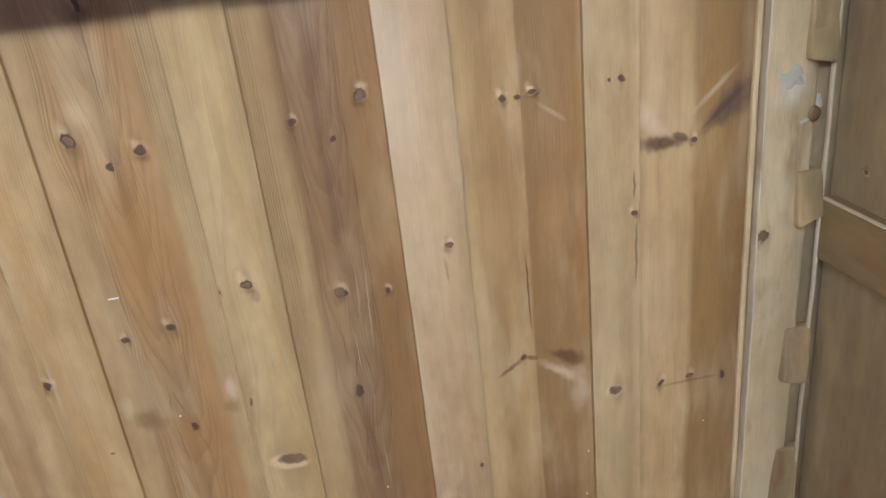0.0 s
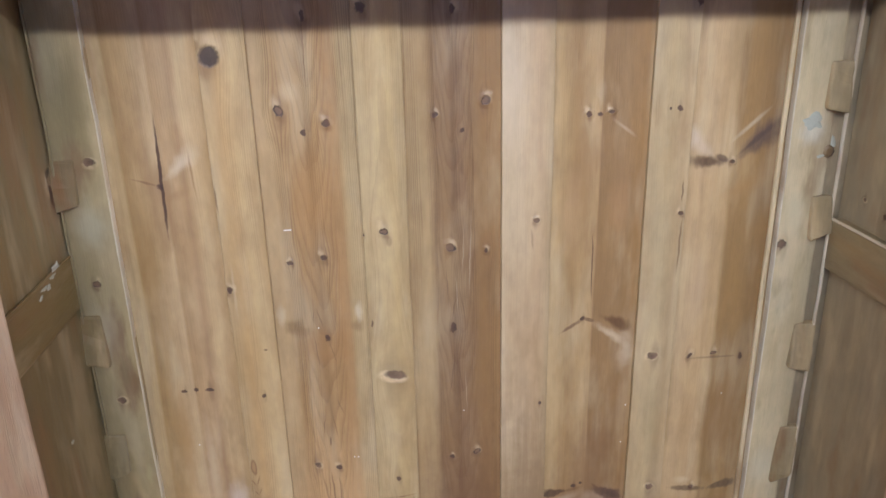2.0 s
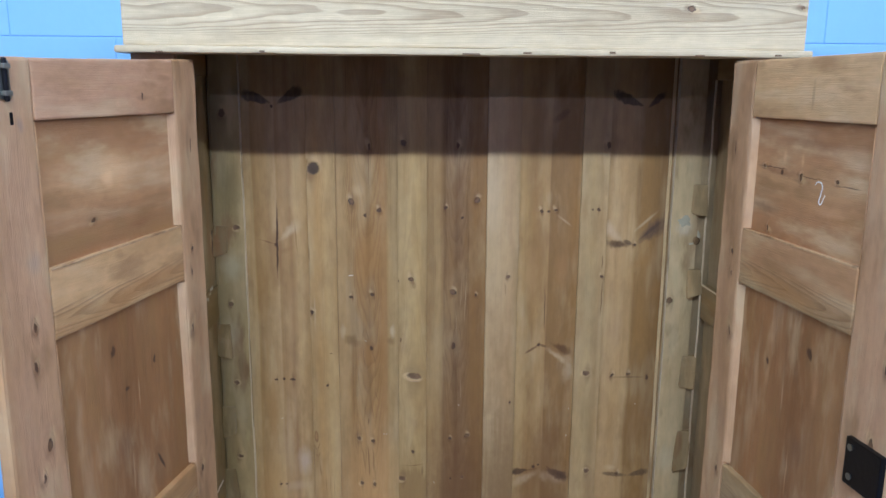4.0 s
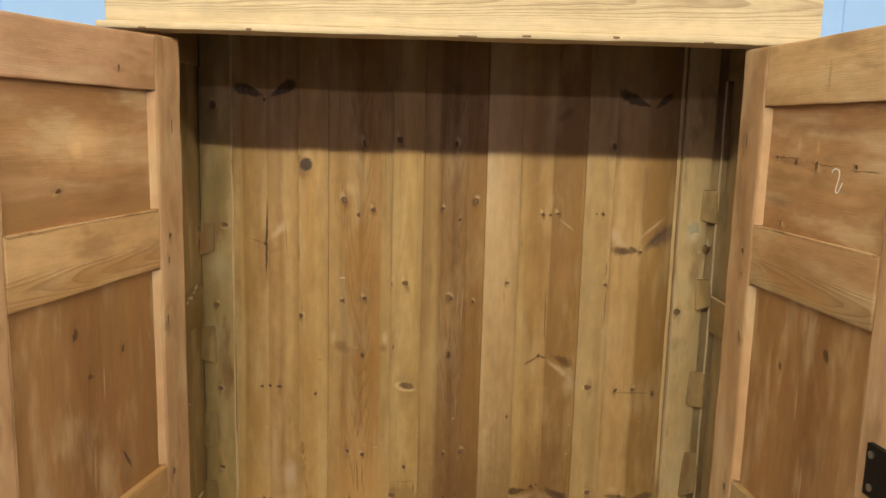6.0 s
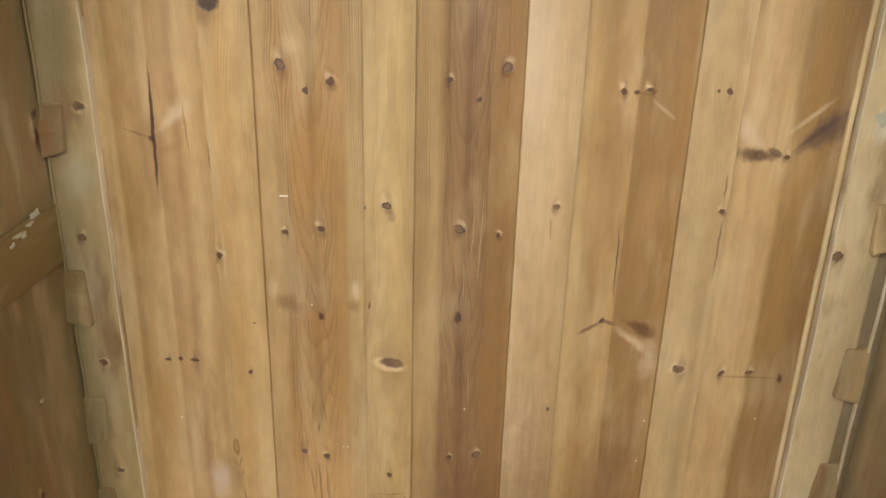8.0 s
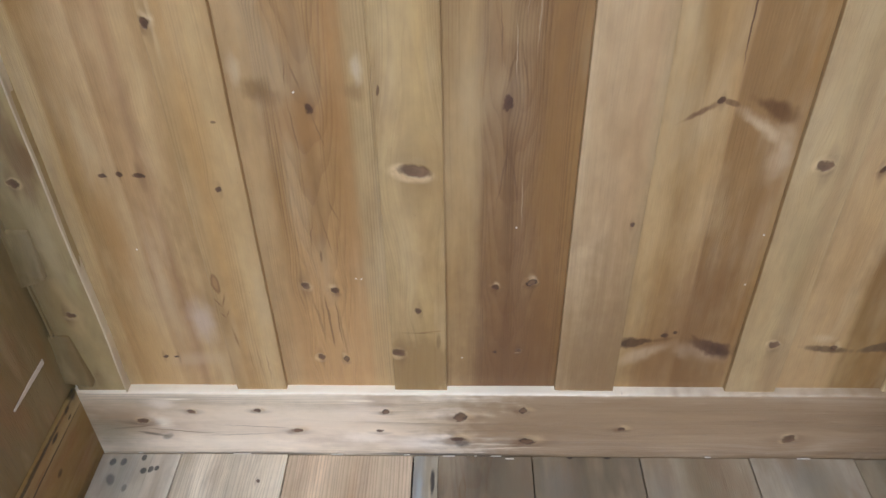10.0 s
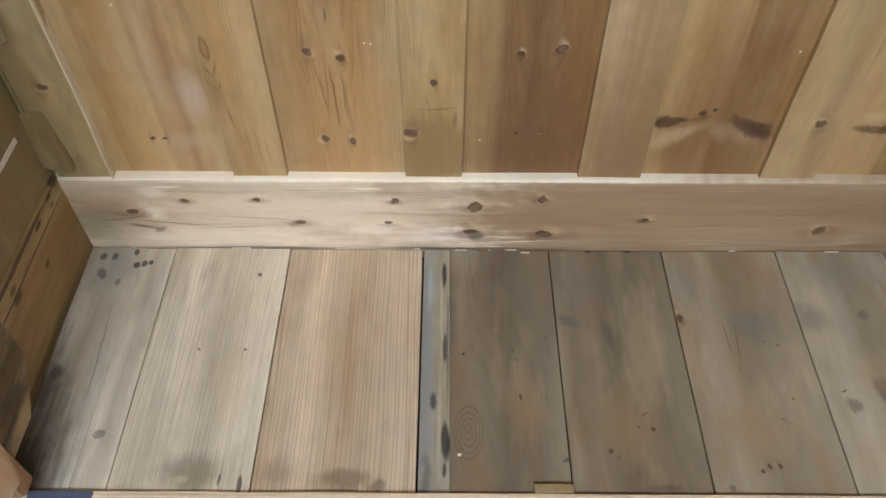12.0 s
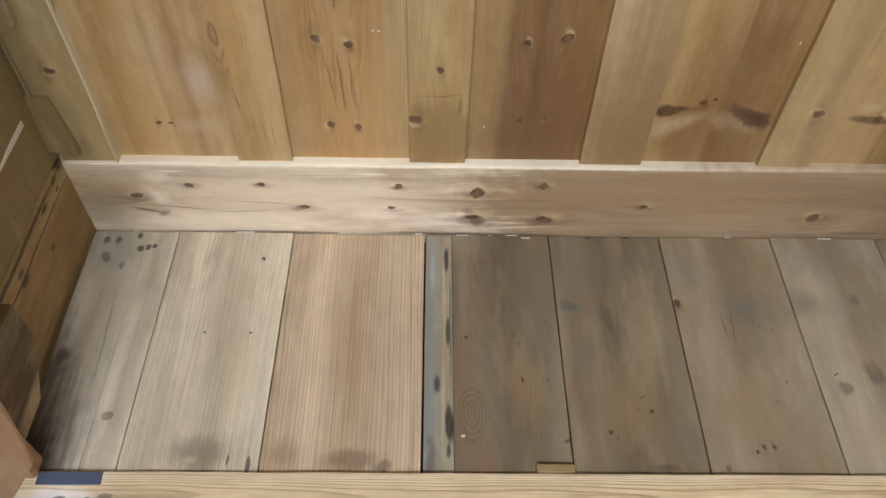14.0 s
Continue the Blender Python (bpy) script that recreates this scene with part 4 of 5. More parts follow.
for k, (z0, z1, ln) in enumerate([(1.300, 1.374, 0.04), (1.070, 1.145, -0.04), (0.865, 0.945, 0.05), (0.710, 0.786, -0.1)]):
    glue_block(-0.533, -0.497, z0, z1, k + 9, ln)

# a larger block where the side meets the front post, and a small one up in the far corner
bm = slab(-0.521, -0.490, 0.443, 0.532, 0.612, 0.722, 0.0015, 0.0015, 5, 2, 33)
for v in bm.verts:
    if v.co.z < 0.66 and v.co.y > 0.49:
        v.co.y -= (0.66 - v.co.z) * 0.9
part("glue_block", bm, SHADOW_BLOCK, wardrobe, "larger pine block behind the front post")
part("glue_block", slab(0.556, 0.585, 0.50, 0.54, 1.690, 1.785, 0.004, 0.0015, 4, 2, 35), BLOCK, wardrobe)
bm = slab(-0.5276, -0.5256, 0.655, 0.731, 0.7670, 0.7745, 0.0006, 0.0014, 10, 1, 3)
for v in bm.verts:
    v.co.z += (0.7705 - v.co.z) * 0.7 * max(0.0, (0.70 - v.co.y) / 0.045)
part("paint_chip", bm, FLECK, wardrobe, "chipped white edge of the side panel")

def smear(cx, cz, rx, rz, y, k):
    """A thin ragged dab, thicker in the middle."""
    bm = bmesh.new()
    rings = []
    for f, h in ((1.0, 0.0), (0.8, 0.0006), (0.4, 0.0012)):
        ring = []
        for i in range(28):
            a = i * math.tau / 28
            g = f * (1 + 0.75 * noise.noise(Vector((math.cos(a) * 1.6, math.sin(a) * 1.6, k * 5.3))) + 0.35 * noise.noise(Vector((math.cos(a) * 5, math.sin(a) * 5, k * 2.1))))
            ring.append(bm.verts.new((cx + rx * g * math.cos(a), y - h, cz + rz * g * math.sin(a))))
        rings.append(ring)
    for lo, hi in zip(rings, rings[1:]):
        for i in range(28):
            bm.faces.new((lo[i], lo[(i + 1) % 28], hi[(i + 1) % 28], hi[i]))
    bm.faces.new(rings[-1])
    bm.faces.new(list(reversed(rings[0])))
    bmesh.ops.recalc_face_normals(bm, faces=bm.faces)
    return bm


for k, (ya, za, ry, rz) in enumerate([(0.703, 1.243, 0.013, 0.0055), (0.690, 1.236, 0.010, 0.0035), (0.672, 1.226, 0.008, 0.0060), (0.662, 1.230, 0.011, 0.0028), (0.646, 1.222, 0.008, 0.0030), (0.655, 1.003, 0.005, 0.0030)]):
    bm = smear(ya, za, ry, rz, 0.0, k + 7)
    for v in bm.verts:
        v.co = Vector(((-0.5224 if za > 1.1 else -0.5267) - v.co.y, v.co.x, v.co.z))
    part("putty_smear", bm, PUTTY, wardrobe)
for k, (xa, za, rx, rz) in enumerate([(0.540, 1.386, 0.015, 0.010), (0.572, 1.350, 0.0045, 0.012), (0.556, 1.334, 0.007, 0.003)]):
    part("putty_patch", smear(xa, za, rx, rz, 0.7588, k), PUTTY, wardrobe, "smeared pale putty round a knot hole")
bm = bmesh.new()
bmesh.ops.create_cone(bm, cap_ends=True, segments=18, radius1=0.0085, radius2=0.005, depth=0.006)
for v in bm.verts:
    v.co = Vector((v.co.x + 0.567, 0.757 - v.co.z * 0.5, v.co.y * 1.15 + 1.341)) + Vector((noise.noise(v.co * 300), 0, noise.noise(v.co * 270))) * 0.0015
part("knot_plug", bm, wood("knot_plug_wood", 0.55, 0.58, [(0, (120, 100, 74)), (1, (96, 78, 58))], blotch=0.6), wardrobe, "loose dark knot standing in the post")

# ---- wardrobe floor ----
NICK = plain("worn_brown_nick", srgb(108, 86, 62), 0.8)
# near-black in place of shade: under the floor gaps and inside the top
DARK_BACKING = plain("near_black_backing", srgb(44, 37, 30), 0.8)
FB = [
    (-0.524, -0.452, (196, 186, 166), 0.3, [],
        # the big dark spots towards the front paint the shade in that corner
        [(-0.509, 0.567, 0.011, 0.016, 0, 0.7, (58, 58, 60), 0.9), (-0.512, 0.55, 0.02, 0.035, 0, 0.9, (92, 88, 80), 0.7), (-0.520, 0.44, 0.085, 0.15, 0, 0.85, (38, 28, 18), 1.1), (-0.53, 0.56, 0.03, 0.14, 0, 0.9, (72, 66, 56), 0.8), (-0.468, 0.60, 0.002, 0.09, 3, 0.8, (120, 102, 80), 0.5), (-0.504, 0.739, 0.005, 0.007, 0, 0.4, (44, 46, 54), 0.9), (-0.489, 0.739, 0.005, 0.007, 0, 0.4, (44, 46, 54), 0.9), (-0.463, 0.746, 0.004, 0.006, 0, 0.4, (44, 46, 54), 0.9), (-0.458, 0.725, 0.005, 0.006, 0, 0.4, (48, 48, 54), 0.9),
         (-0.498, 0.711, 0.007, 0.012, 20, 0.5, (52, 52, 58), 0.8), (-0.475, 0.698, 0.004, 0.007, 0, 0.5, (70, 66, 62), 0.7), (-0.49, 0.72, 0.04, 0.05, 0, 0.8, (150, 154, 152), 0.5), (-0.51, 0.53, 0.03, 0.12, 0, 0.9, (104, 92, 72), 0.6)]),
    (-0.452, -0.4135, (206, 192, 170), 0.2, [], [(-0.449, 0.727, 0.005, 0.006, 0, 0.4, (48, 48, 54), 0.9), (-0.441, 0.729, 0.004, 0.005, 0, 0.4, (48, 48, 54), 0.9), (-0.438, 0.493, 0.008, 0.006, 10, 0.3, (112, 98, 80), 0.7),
         # first spot carries the painted corner shade over this board
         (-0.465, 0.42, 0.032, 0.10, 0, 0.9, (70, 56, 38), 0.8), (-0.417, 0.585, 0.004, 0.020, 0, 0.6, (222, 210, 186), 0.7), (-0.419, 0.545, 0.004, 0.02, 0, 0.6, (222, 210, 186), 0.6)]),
    (-0.4135, -0.2665, (222, 206, 180), 0.35, [(-0.30, 0.710, 0.0025, 0.003, 0, "s"), (-0.298, 0.60, 0.002, 0.002, 0, "s"), (-0.352, 0.60, 0.002, 0.002, 0, "s")],
        [(-0.33, 0.45, 0.055, 0.030, 0, 0.8, (120, 108, 84), 0.75), (-0.34, 0.443, 0.012, 0.006, 0, 0.7, (206, 192, 162), 0.7), (-0.278, 0.437, 0.003, 0.012, 0, 0.4, (60, 54, 50), 0.9), (-0.30, 0.442, 0.0015, 0.008, 0, 0.4, (60, 50, 44), 0.8), (-0.38, 0.45, 0.03, 0.14, 0, 0.9, (150, 134, 104), 0.5), (-0.31, 0.55, 0.03, 0.08, 0, 0.9, (206, 186, 146), 0.5)]),
    (-0.2665, -0.0966, (210, 184, 152), 0.08, [], [(-0.17, 0.445, 0.045, 0.016, 0, 0.8, (120, 96, 68), 0.8), (-0.165, 0.447, 0.012, 0.012, 0, 0.6, (150, 126, 104), 0.8), (-0.135, 0.437, 0.012, 0.010, 0, 0.6, (92, 72, 62), 0.7), (-0.24, 0.45, 0.03, 0.03, 0, 0.9, (142, 118, 86), 0.6), (-0.175, 0.62, 0.012, 0.2, 0, 0.9, (170, 124, 80), 0.35)]),
    (-0.0957, -0.062, (176, 164, 142), 0.3, [], [(-0.0890, 0.58, 0.014, 0.40, 0, 0.6, (132, 138, 144), 1.0), (-0.0865, 0.69, 0.006, 0.05, 0, 0.8, (178, 188, 198), 0.8), (-0.088, 0.60, 0.004, 0.06, 0, 0.8, (136, 146, 158), 0.7), (-0.087, 0.44, 0.008, 0.05, 0, 0.8, (104, 98, 88), 0.8), (-0.0695, 0.712, 0.0042, 0.024, 0, 0.5, (30, 30, 36), 0.95), (-0.0675, 0.605, 0.004, 0.024, 0, 0.5, (30, 30, 36), 0.9), (-0.0665, 0.487, 0.006, 0.030, 2, 0.5, (26, 26, 32), 0.95), (-0.068, 0.455, 0.003, 0.010, 0, 0.5, (40, 38, 40), 0.9), (-0.081, 0.535, 0.0045, 0.016, 0, 0.6, (50, 48, 52), 0.85), (-0.072, 0.66, 0.0028, 0.10, 0.6, 0.6, (206, 190, 160), 0.8), (-0.0735, 0.52, 0.0028, 0.10, -0.6, 0.6, (206, 190, 160), 0.7), (-0.0645, 0.62, 0.002, 0.14, 0, 0.7, (104, 92, 76), 0.7)]),
    # from here east: greyer old pine, with some cast shadow in the base colours
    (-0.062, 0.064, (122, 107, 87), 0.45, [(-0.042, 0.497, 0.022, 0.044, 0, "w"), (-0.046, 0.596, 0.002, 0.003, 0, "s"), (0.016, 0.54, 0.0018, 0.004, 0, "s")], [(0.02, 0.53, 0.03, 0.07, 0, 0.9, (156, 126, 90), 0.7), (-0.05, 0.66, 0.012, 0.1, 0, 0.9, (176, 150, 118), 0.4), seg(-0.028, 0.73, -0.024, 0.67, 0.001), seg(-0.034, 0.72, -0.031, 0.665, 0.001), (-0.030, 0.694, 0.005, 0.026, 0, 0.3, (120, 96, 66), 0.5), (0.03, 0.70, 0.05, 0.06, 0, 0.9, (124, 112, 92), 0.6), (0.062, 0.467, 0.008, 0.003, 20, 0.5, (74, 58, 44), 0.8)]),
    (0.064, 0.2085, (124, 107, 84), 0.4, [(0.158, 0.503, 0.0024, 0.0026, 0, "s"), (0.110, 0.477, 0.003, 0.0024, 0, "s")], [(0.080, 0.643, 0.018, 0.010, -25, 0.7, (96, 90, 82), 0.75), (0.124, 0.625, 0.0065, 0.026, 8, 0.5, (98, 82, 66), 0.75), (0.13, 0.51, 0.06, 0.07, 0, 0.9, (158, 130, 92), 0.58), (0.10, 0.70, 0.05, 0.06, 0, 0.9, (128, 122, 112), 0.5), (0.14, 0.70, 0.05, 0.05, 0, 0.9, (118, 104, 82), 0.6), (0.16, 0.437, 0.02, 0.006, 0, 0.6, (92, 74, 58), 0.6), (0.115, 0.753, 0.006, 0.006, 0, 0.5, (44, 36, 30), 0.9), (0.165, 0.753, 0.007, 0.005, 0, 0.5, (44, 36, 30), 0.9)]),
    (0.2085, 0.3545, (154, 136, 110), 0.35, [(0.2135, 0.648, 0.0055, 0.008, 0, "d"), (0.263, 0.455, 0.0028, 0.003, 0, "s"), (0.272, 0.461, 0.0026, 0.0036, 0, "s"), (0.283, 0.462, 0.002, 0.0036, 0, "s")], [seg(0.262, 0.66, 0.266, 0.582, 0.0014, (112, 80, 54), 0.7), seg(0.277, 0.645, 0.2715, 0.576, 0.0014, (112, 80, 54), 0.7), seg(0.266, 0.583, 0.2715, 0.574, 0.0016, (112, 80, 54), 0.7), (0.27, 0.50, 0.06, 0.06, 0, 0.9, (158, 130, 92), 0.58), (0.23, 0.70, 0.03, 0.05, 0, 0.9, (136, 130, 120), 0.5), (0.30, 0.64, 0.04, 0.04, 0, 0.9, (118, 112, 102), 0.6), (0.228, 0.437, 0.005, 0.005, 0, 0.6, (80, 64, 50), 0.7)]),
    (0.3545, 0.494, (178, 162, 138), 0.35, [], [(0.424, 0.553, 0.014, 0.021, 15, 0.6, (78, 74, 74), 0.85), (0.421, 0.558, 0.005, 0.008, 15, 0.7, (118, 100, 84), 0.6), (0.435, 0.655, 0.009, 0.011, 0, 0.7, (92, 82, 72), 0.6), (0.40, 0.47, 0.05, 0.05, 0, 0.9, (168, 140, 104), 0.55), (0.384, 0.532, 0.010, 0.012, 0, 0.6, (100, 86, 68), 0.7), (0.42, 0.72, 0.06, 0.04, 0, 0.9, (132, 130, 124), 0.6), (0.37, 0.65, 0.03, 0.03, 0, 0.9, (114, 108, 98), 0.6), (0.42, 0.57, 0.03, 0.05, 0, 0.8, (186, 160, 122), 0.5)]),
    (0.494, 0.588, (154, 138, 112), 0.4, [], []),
]
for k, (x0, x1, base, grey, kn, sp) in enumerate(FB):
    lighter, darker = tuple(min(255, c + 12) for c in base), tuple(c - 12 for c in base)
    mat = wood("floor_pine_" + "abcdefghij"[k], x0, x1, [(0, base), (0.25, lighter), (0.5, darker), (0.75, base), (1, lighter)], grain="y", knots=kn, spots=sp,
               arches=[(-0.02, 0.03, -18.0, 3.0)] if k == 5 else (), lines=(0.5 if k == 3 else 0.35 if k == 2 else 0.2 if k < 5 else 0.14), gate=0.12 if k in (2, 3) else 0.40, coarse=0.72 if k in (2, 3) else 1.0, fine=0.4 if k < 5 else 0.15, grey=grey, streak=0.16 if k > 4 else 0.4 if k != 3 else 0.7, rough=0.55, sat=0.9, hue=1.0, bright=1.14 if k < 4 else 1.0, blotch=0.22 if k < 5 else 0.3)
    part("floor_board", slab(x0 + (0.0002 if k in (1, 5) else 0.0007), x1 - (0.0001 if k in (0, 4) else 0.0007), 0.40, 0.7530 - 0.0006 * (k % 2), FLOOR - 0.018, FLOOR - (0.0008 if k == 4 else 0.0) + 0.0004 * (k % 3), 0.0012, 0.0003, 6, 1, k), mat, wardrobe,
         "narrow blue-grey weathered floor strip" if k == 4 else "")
for k, (x, y, a, l) in enumerate([(0.01, 0.60, 40, 0.009), (0.014, 0.588, -30, 0.007), (0.115, 0.47, 50, 0.008), (0.150, 0.52, 35, 0.012), (0.142, 0.505, -50, 0.008), (0.306, 0.615, 10, 0.005), (0.32, 0.61, -40, 0.005), (0.300, 0.515, 0, 0.006), (0.318, 0.54, 60, 0.005), (0.378, 0.55, 30, 0.008), (0.05, 0.62, 0, 0.005), (0.045, 0.54, 70, 0.006)]):
    bm = slab(-l * 0.35, l * 0.35, -0.0008, 0.0008, 0.0, 0.0006, 0.0002, 0.0006, 4, 0, k)
    bmesh.ops.transform(bm, matrix=pose(x, y, FLOOR + 0.0006, 0, 0, a), verts=bm.verts)
    part("nick", bm, NICK, wardrobe)
part("floor_support", slab(-0.52, 0.585, 0.41, 0.765, FLOOR - 0.045, FLOOR - 0.022, 0.001), DARK_BACKING, wardrobe)

# front rail, with old paint at one end, and a scrap of wood lying against it
FRONT = wood("pine_front_rail_top", 0.372, 0.426, [(0, (236, 220, 206)), (0.38, (232, 212, 186)), (0.45, (226, 204, 166)), (0.75, (218, 192, 150)), (1, (230, 208, 172))], grain="x flat", arches=[(0.404, 0.024, 4.0, 7.0, 0.38)], lines=1.0, streak=0.4, coarse=0.6, hue=1.0, bright=1.2, sat=0.95,
    spots=[(0.398, -0.465, 0.020, 0.058, 0, 0.3, (228, 224, 228), 1.0), (0.392, -0.44, 0.004, 0.03, 8, 0.5, (150, 140, 146), 0.8), (0.400, -0.46, 0.003, 0.008, 0, 0.5, (60, 56, 60), 0.8), (0.398, -0.43, 0.003, 0.006, 20, 0.5, (60, 56, 60), 0.8), (0.402, -0.415, 0.004, 0.01, 0, 0.5, (70, 66, 68), 0.7),
           (0.396, 0.22, 0.004, 0.05, 4, 0.7, (150, 96, 74), 0.6), (0.39, 0.05, 0.002, 0.03, 0, 0.6, (110, 80, 56), 0.5)])
part("front_rail", slab(-0.575, 0.607, 0.372, 0.4285, 0.50, 0.5705, 0.002, 0.0008, 30, 0, 3), FRONT, wardrobe, "pale newer pine rail across the front")
part("paint_patch", slab(-0.488, -0.4225, 0.4135, 0.4270, 0.5697, 0.5717, 0.0006), BLUE_GREY, wardrobe, "strip of old blue-grey paint")
tagged(part("wood_scrap", slab(0.024, 0.064, 0.4295, 0.4385, 0.5655, 0.5712, 0.0012, 0.0008, 3, 0, 5), BLOCK), "small offcut of pale pine on the wardrobe floor", "offcut")

# small white flecks along the joint of floor and back rail, and a few loose specks
for k, (x, y, lx) in enumerate([(-0.105, 0.753, 0.010), (-0.048, 0.752, 0.020), (0.016, 0.7525, 0.018), (0.034, 0.748, 0.014), (-0.012, 0.752, 0.004), (0.427, 0.752, 0.022), (-0.20, 0.7535, 0.02), (-0.33, 0.7535, 0.03), (-0.47, 0.7535, 0.008), (0.30, 0.753, 0.01)]):
    part("pale_fleck", slab(x - lx * 0.4, x + lx * 0.4, y - 0.0007, y + 0.0007, FLOOR, FLOOR + 0.0016, 0.0003, 0.0006, 3, 0, k), FLECK, wardrobe)
for k, (x, z) in enumerate([(-0.222, 1.257), (-0.150, 0.868), (-0.144, 0.867), (0.288, 0.86), (0.292, 0.93), (-0.39, 0.91), (0.028, 0.94), (0.452, 0.94), (-0.19, 1.10), (-0.03, 0.74)]):
    part("pale_fleck", slab(x - (0.0055 if k == 0 else 0.0009), x + (0.0055 if k == 0 else 0.0009), BACK - 0.0008, BACK + 0.001, z - 0.0009, z + 0.0009, 0.0003, 0.0006, 2, 0, k + 20), FLECK, wardrobe)
part("pale_fleck", slab(-0.054, -0.050, 0.470, 0.473, FLOOR, FLOOR + 0.0015, 0.0004), FLECK, wardrobe)

# front posts and the frieze above the doors, with a hidden light stop behind
POST_F = wood("pine_front_post", -0.6, 0.6, [(0, (176, 138, 108)), (0.5, (170, 132, 102)), (1, (176, 138, 108))], lines=0.4, blotch=0.4, knots=[(-0.50, 0.61, 0.016, 0.05, 10, "w")])
part("front_post", slab(-0.562, -0.486, 0.418, 0.442, 0.572, 1.76, 0.006, 0.0016, 16, 2, 61), POST_F, wardrobe)
part("front_post", slab(0.510, 0.594, 0.418, 0.442, 0.572, 1.76, 0.003, 0.0012, 16, 2, 62), POST_F, wardrobe)
FRIEZE = wood("pine_frieze", 1.72, 1.97, [(0, (214, 190, 146)), (0.2, (222, 198, 150)), (0.6, (218, 194, 148)), (1, (214, 190, 146))], grain="x",
    knots=[(1.812, 0.395, 0.006, 0.008, 0, "r"), (1.815, 0.585, 0.004, 0.006, 0, "r")], arches=[(1.80, 0.04, 6.0, 6.0, 0.42), (1.86, 0.03, 8.0, 3.0, 0.3)], lines=0.4, fine=0.4, blotch=0.10, sat=0.75, hue=1.0, bright=0.98)
part("frieze", slab(-0.563, 0.5965, 0.395, 0.417, 1.744, 1.96, 0.003, 0.0006, 20, 0, 63), FRIEZE, wardrobe, "pale new pine frieze board with flame figure")
part("frieze_lip", slab(-0.575, 0.606, 0.383, 0.442, 1.732, 1.7438, 0.004, 0.0016, 40, 0, 64), FRIEZE, wardrobe, "worn moulded lip under the frieze")
for k, (x, l) in enumerate([(-0.50, 0.012), (-0.33, 0.008), (-0.12, 0.02), (0.02, 0.03), (0.115, 0.014), (0.26, 0.01), (0.41, 0.016), (0.545, 0.012)]):
    part("chip", slab(x - l / 2, x + l / 2, 0.3822, 0.386, 1.7325 + 0.002 * (k % 3), 1.7350 + 0.0025 * (k % 3), 0.0004, 0.0012, 4, 0, k), NICK, wardrobe)
# unseen boards that stop light leaks and, near-black, cut the bounce inside
part("top_board", slab(-0.545, 0.603, 0.437, 0.79, TOP + 0.0004, TOP + 0.02, 0.0), DARK_BACKING, wardrobe)
part("header_light_stop", slab(-0.560, 0.593, 0.4175, 0.436, 1.762, TOP, 0.0), DARK_BACKING, wardrobe)
part("outer_back", slab(-0.55, 0.60, 0.79, 0.80, 0.0, 1.90, 0.001), BLOCK, wardrobe)
part("base_front", slab(-0.560, 0.592, 0.39, 0.41, 0.02, 0.498, 0.002), FRIEZE, wardrobe)

# ---- doors ----
def door(name, hinge, along, length, panel0, panel1, sgn, hw):
    """A framed door that hangs open. Local x runs from the hinge to the free edge, local y is into the wood, z up."""
    ang = math.degrees(math.atan2(along[1], along[0]))
    ob = new("door")
    ob.parent = wardrobe
    ob.matrix_local = pose(hinge[0], hinge[1], 0, 0, 0, ang)
    th = 0.019
    y0, y1 = (0.0, th * sgn) if sgn > 0 else (th * sgn, 0.0)
    def yy(a, b):
        return (a * sgn, b * sgn) if sgn > 0 else (b * sgn, a * sgn)
    s0, s1, p0, p1 = 0.0, length, panel0, panel1
    return ob, y0, y1, yy, s0, s1, p0, p1


def door_woods(tag, warm):
    st = wood("door_stile_" + tag, 0, 0.52, [(0, (194, 154, 116)), (0.08, (184, 144, 106)), (0.16, (196, 156, 118)), (0.5, (190, 150, 108)), (0.85, (194, 152, 116)), (0.94, (188, 146, 110)), (0.985, (184, 140, 98)), (1, (146, 100, 62))],
        knots=[(0.045, 1.40, 0.005, 0.006, 0, "d"), (0.06, 1.26, 0.003, 0.012, 8, "d"), (0.05, 1.36, 0.002, 0.006, 0, "s"), (0.055, 0.99, 0.005, 0.010, 0, "d"), (0.455, 1.33, 0.004, 0.008, 0, "d"), (0.45, 1.38, 0.003, 0.008, 0, "d"), (0.445, 1.22, 0.006, 0.012, 0, "r"), (0.03, 1.58, 0.002, 0.012, 0, "s"), (0.46, 1.18, 0.003, 0.009, 0, "d")],
        spots=[(0.06, 1.10, 0.02, 0.03, 0, 0.9, (160, 128, 104), 0.5), (0.44, 1.46, 0.02, 0.02, 0, 0.8, (168, 150, 132), 0.6), (0.44, 1.63, 0.008, 0.012, 0, 0.8, (150, 128, 120), 0.6)], lines=0.2, fine=0.1, blotch=0.5, bright=1.1, sat=1.0, hue=0.9)
    rl = wood("door_rail_" + tag, 1.34, 1.46, [(0, (176, 136, 92)), (0.4, (196, 158, 114)), (1, (200, 162, 118))] if warm else [(0, (158, 134, 100)), (0.5, (172, 132, 94)), (1, (182, 142, 106))], grain="x", lines=0.2, fine=0.12, blotch=0.4, bright=1.2, sat=1.05, hue=0.85,
        spots=[(1.37, 0.2, 0.02, 0.15, 3, 0.6, (176, 128, 78), 0.6)], arches=[(1.375, 0.022, 12.0, 3.0, 0.4), (0.96, 0.02, 12.0, 3.0, 0.4)])
    tp = wood("door_top_rail_" + tag, 1.63, 1.74, [(0, (184, 142, 110)), (1, (190, 148, 116))] if warm else [(0, (190, 154, 112)), (0.5, (196, 160, 116)), (1, (194, 158, 114))], grain="x", lines=0.1, fine=0.1, blotch=0.45, bright=1.26, sat=1.0, hue=0.95,
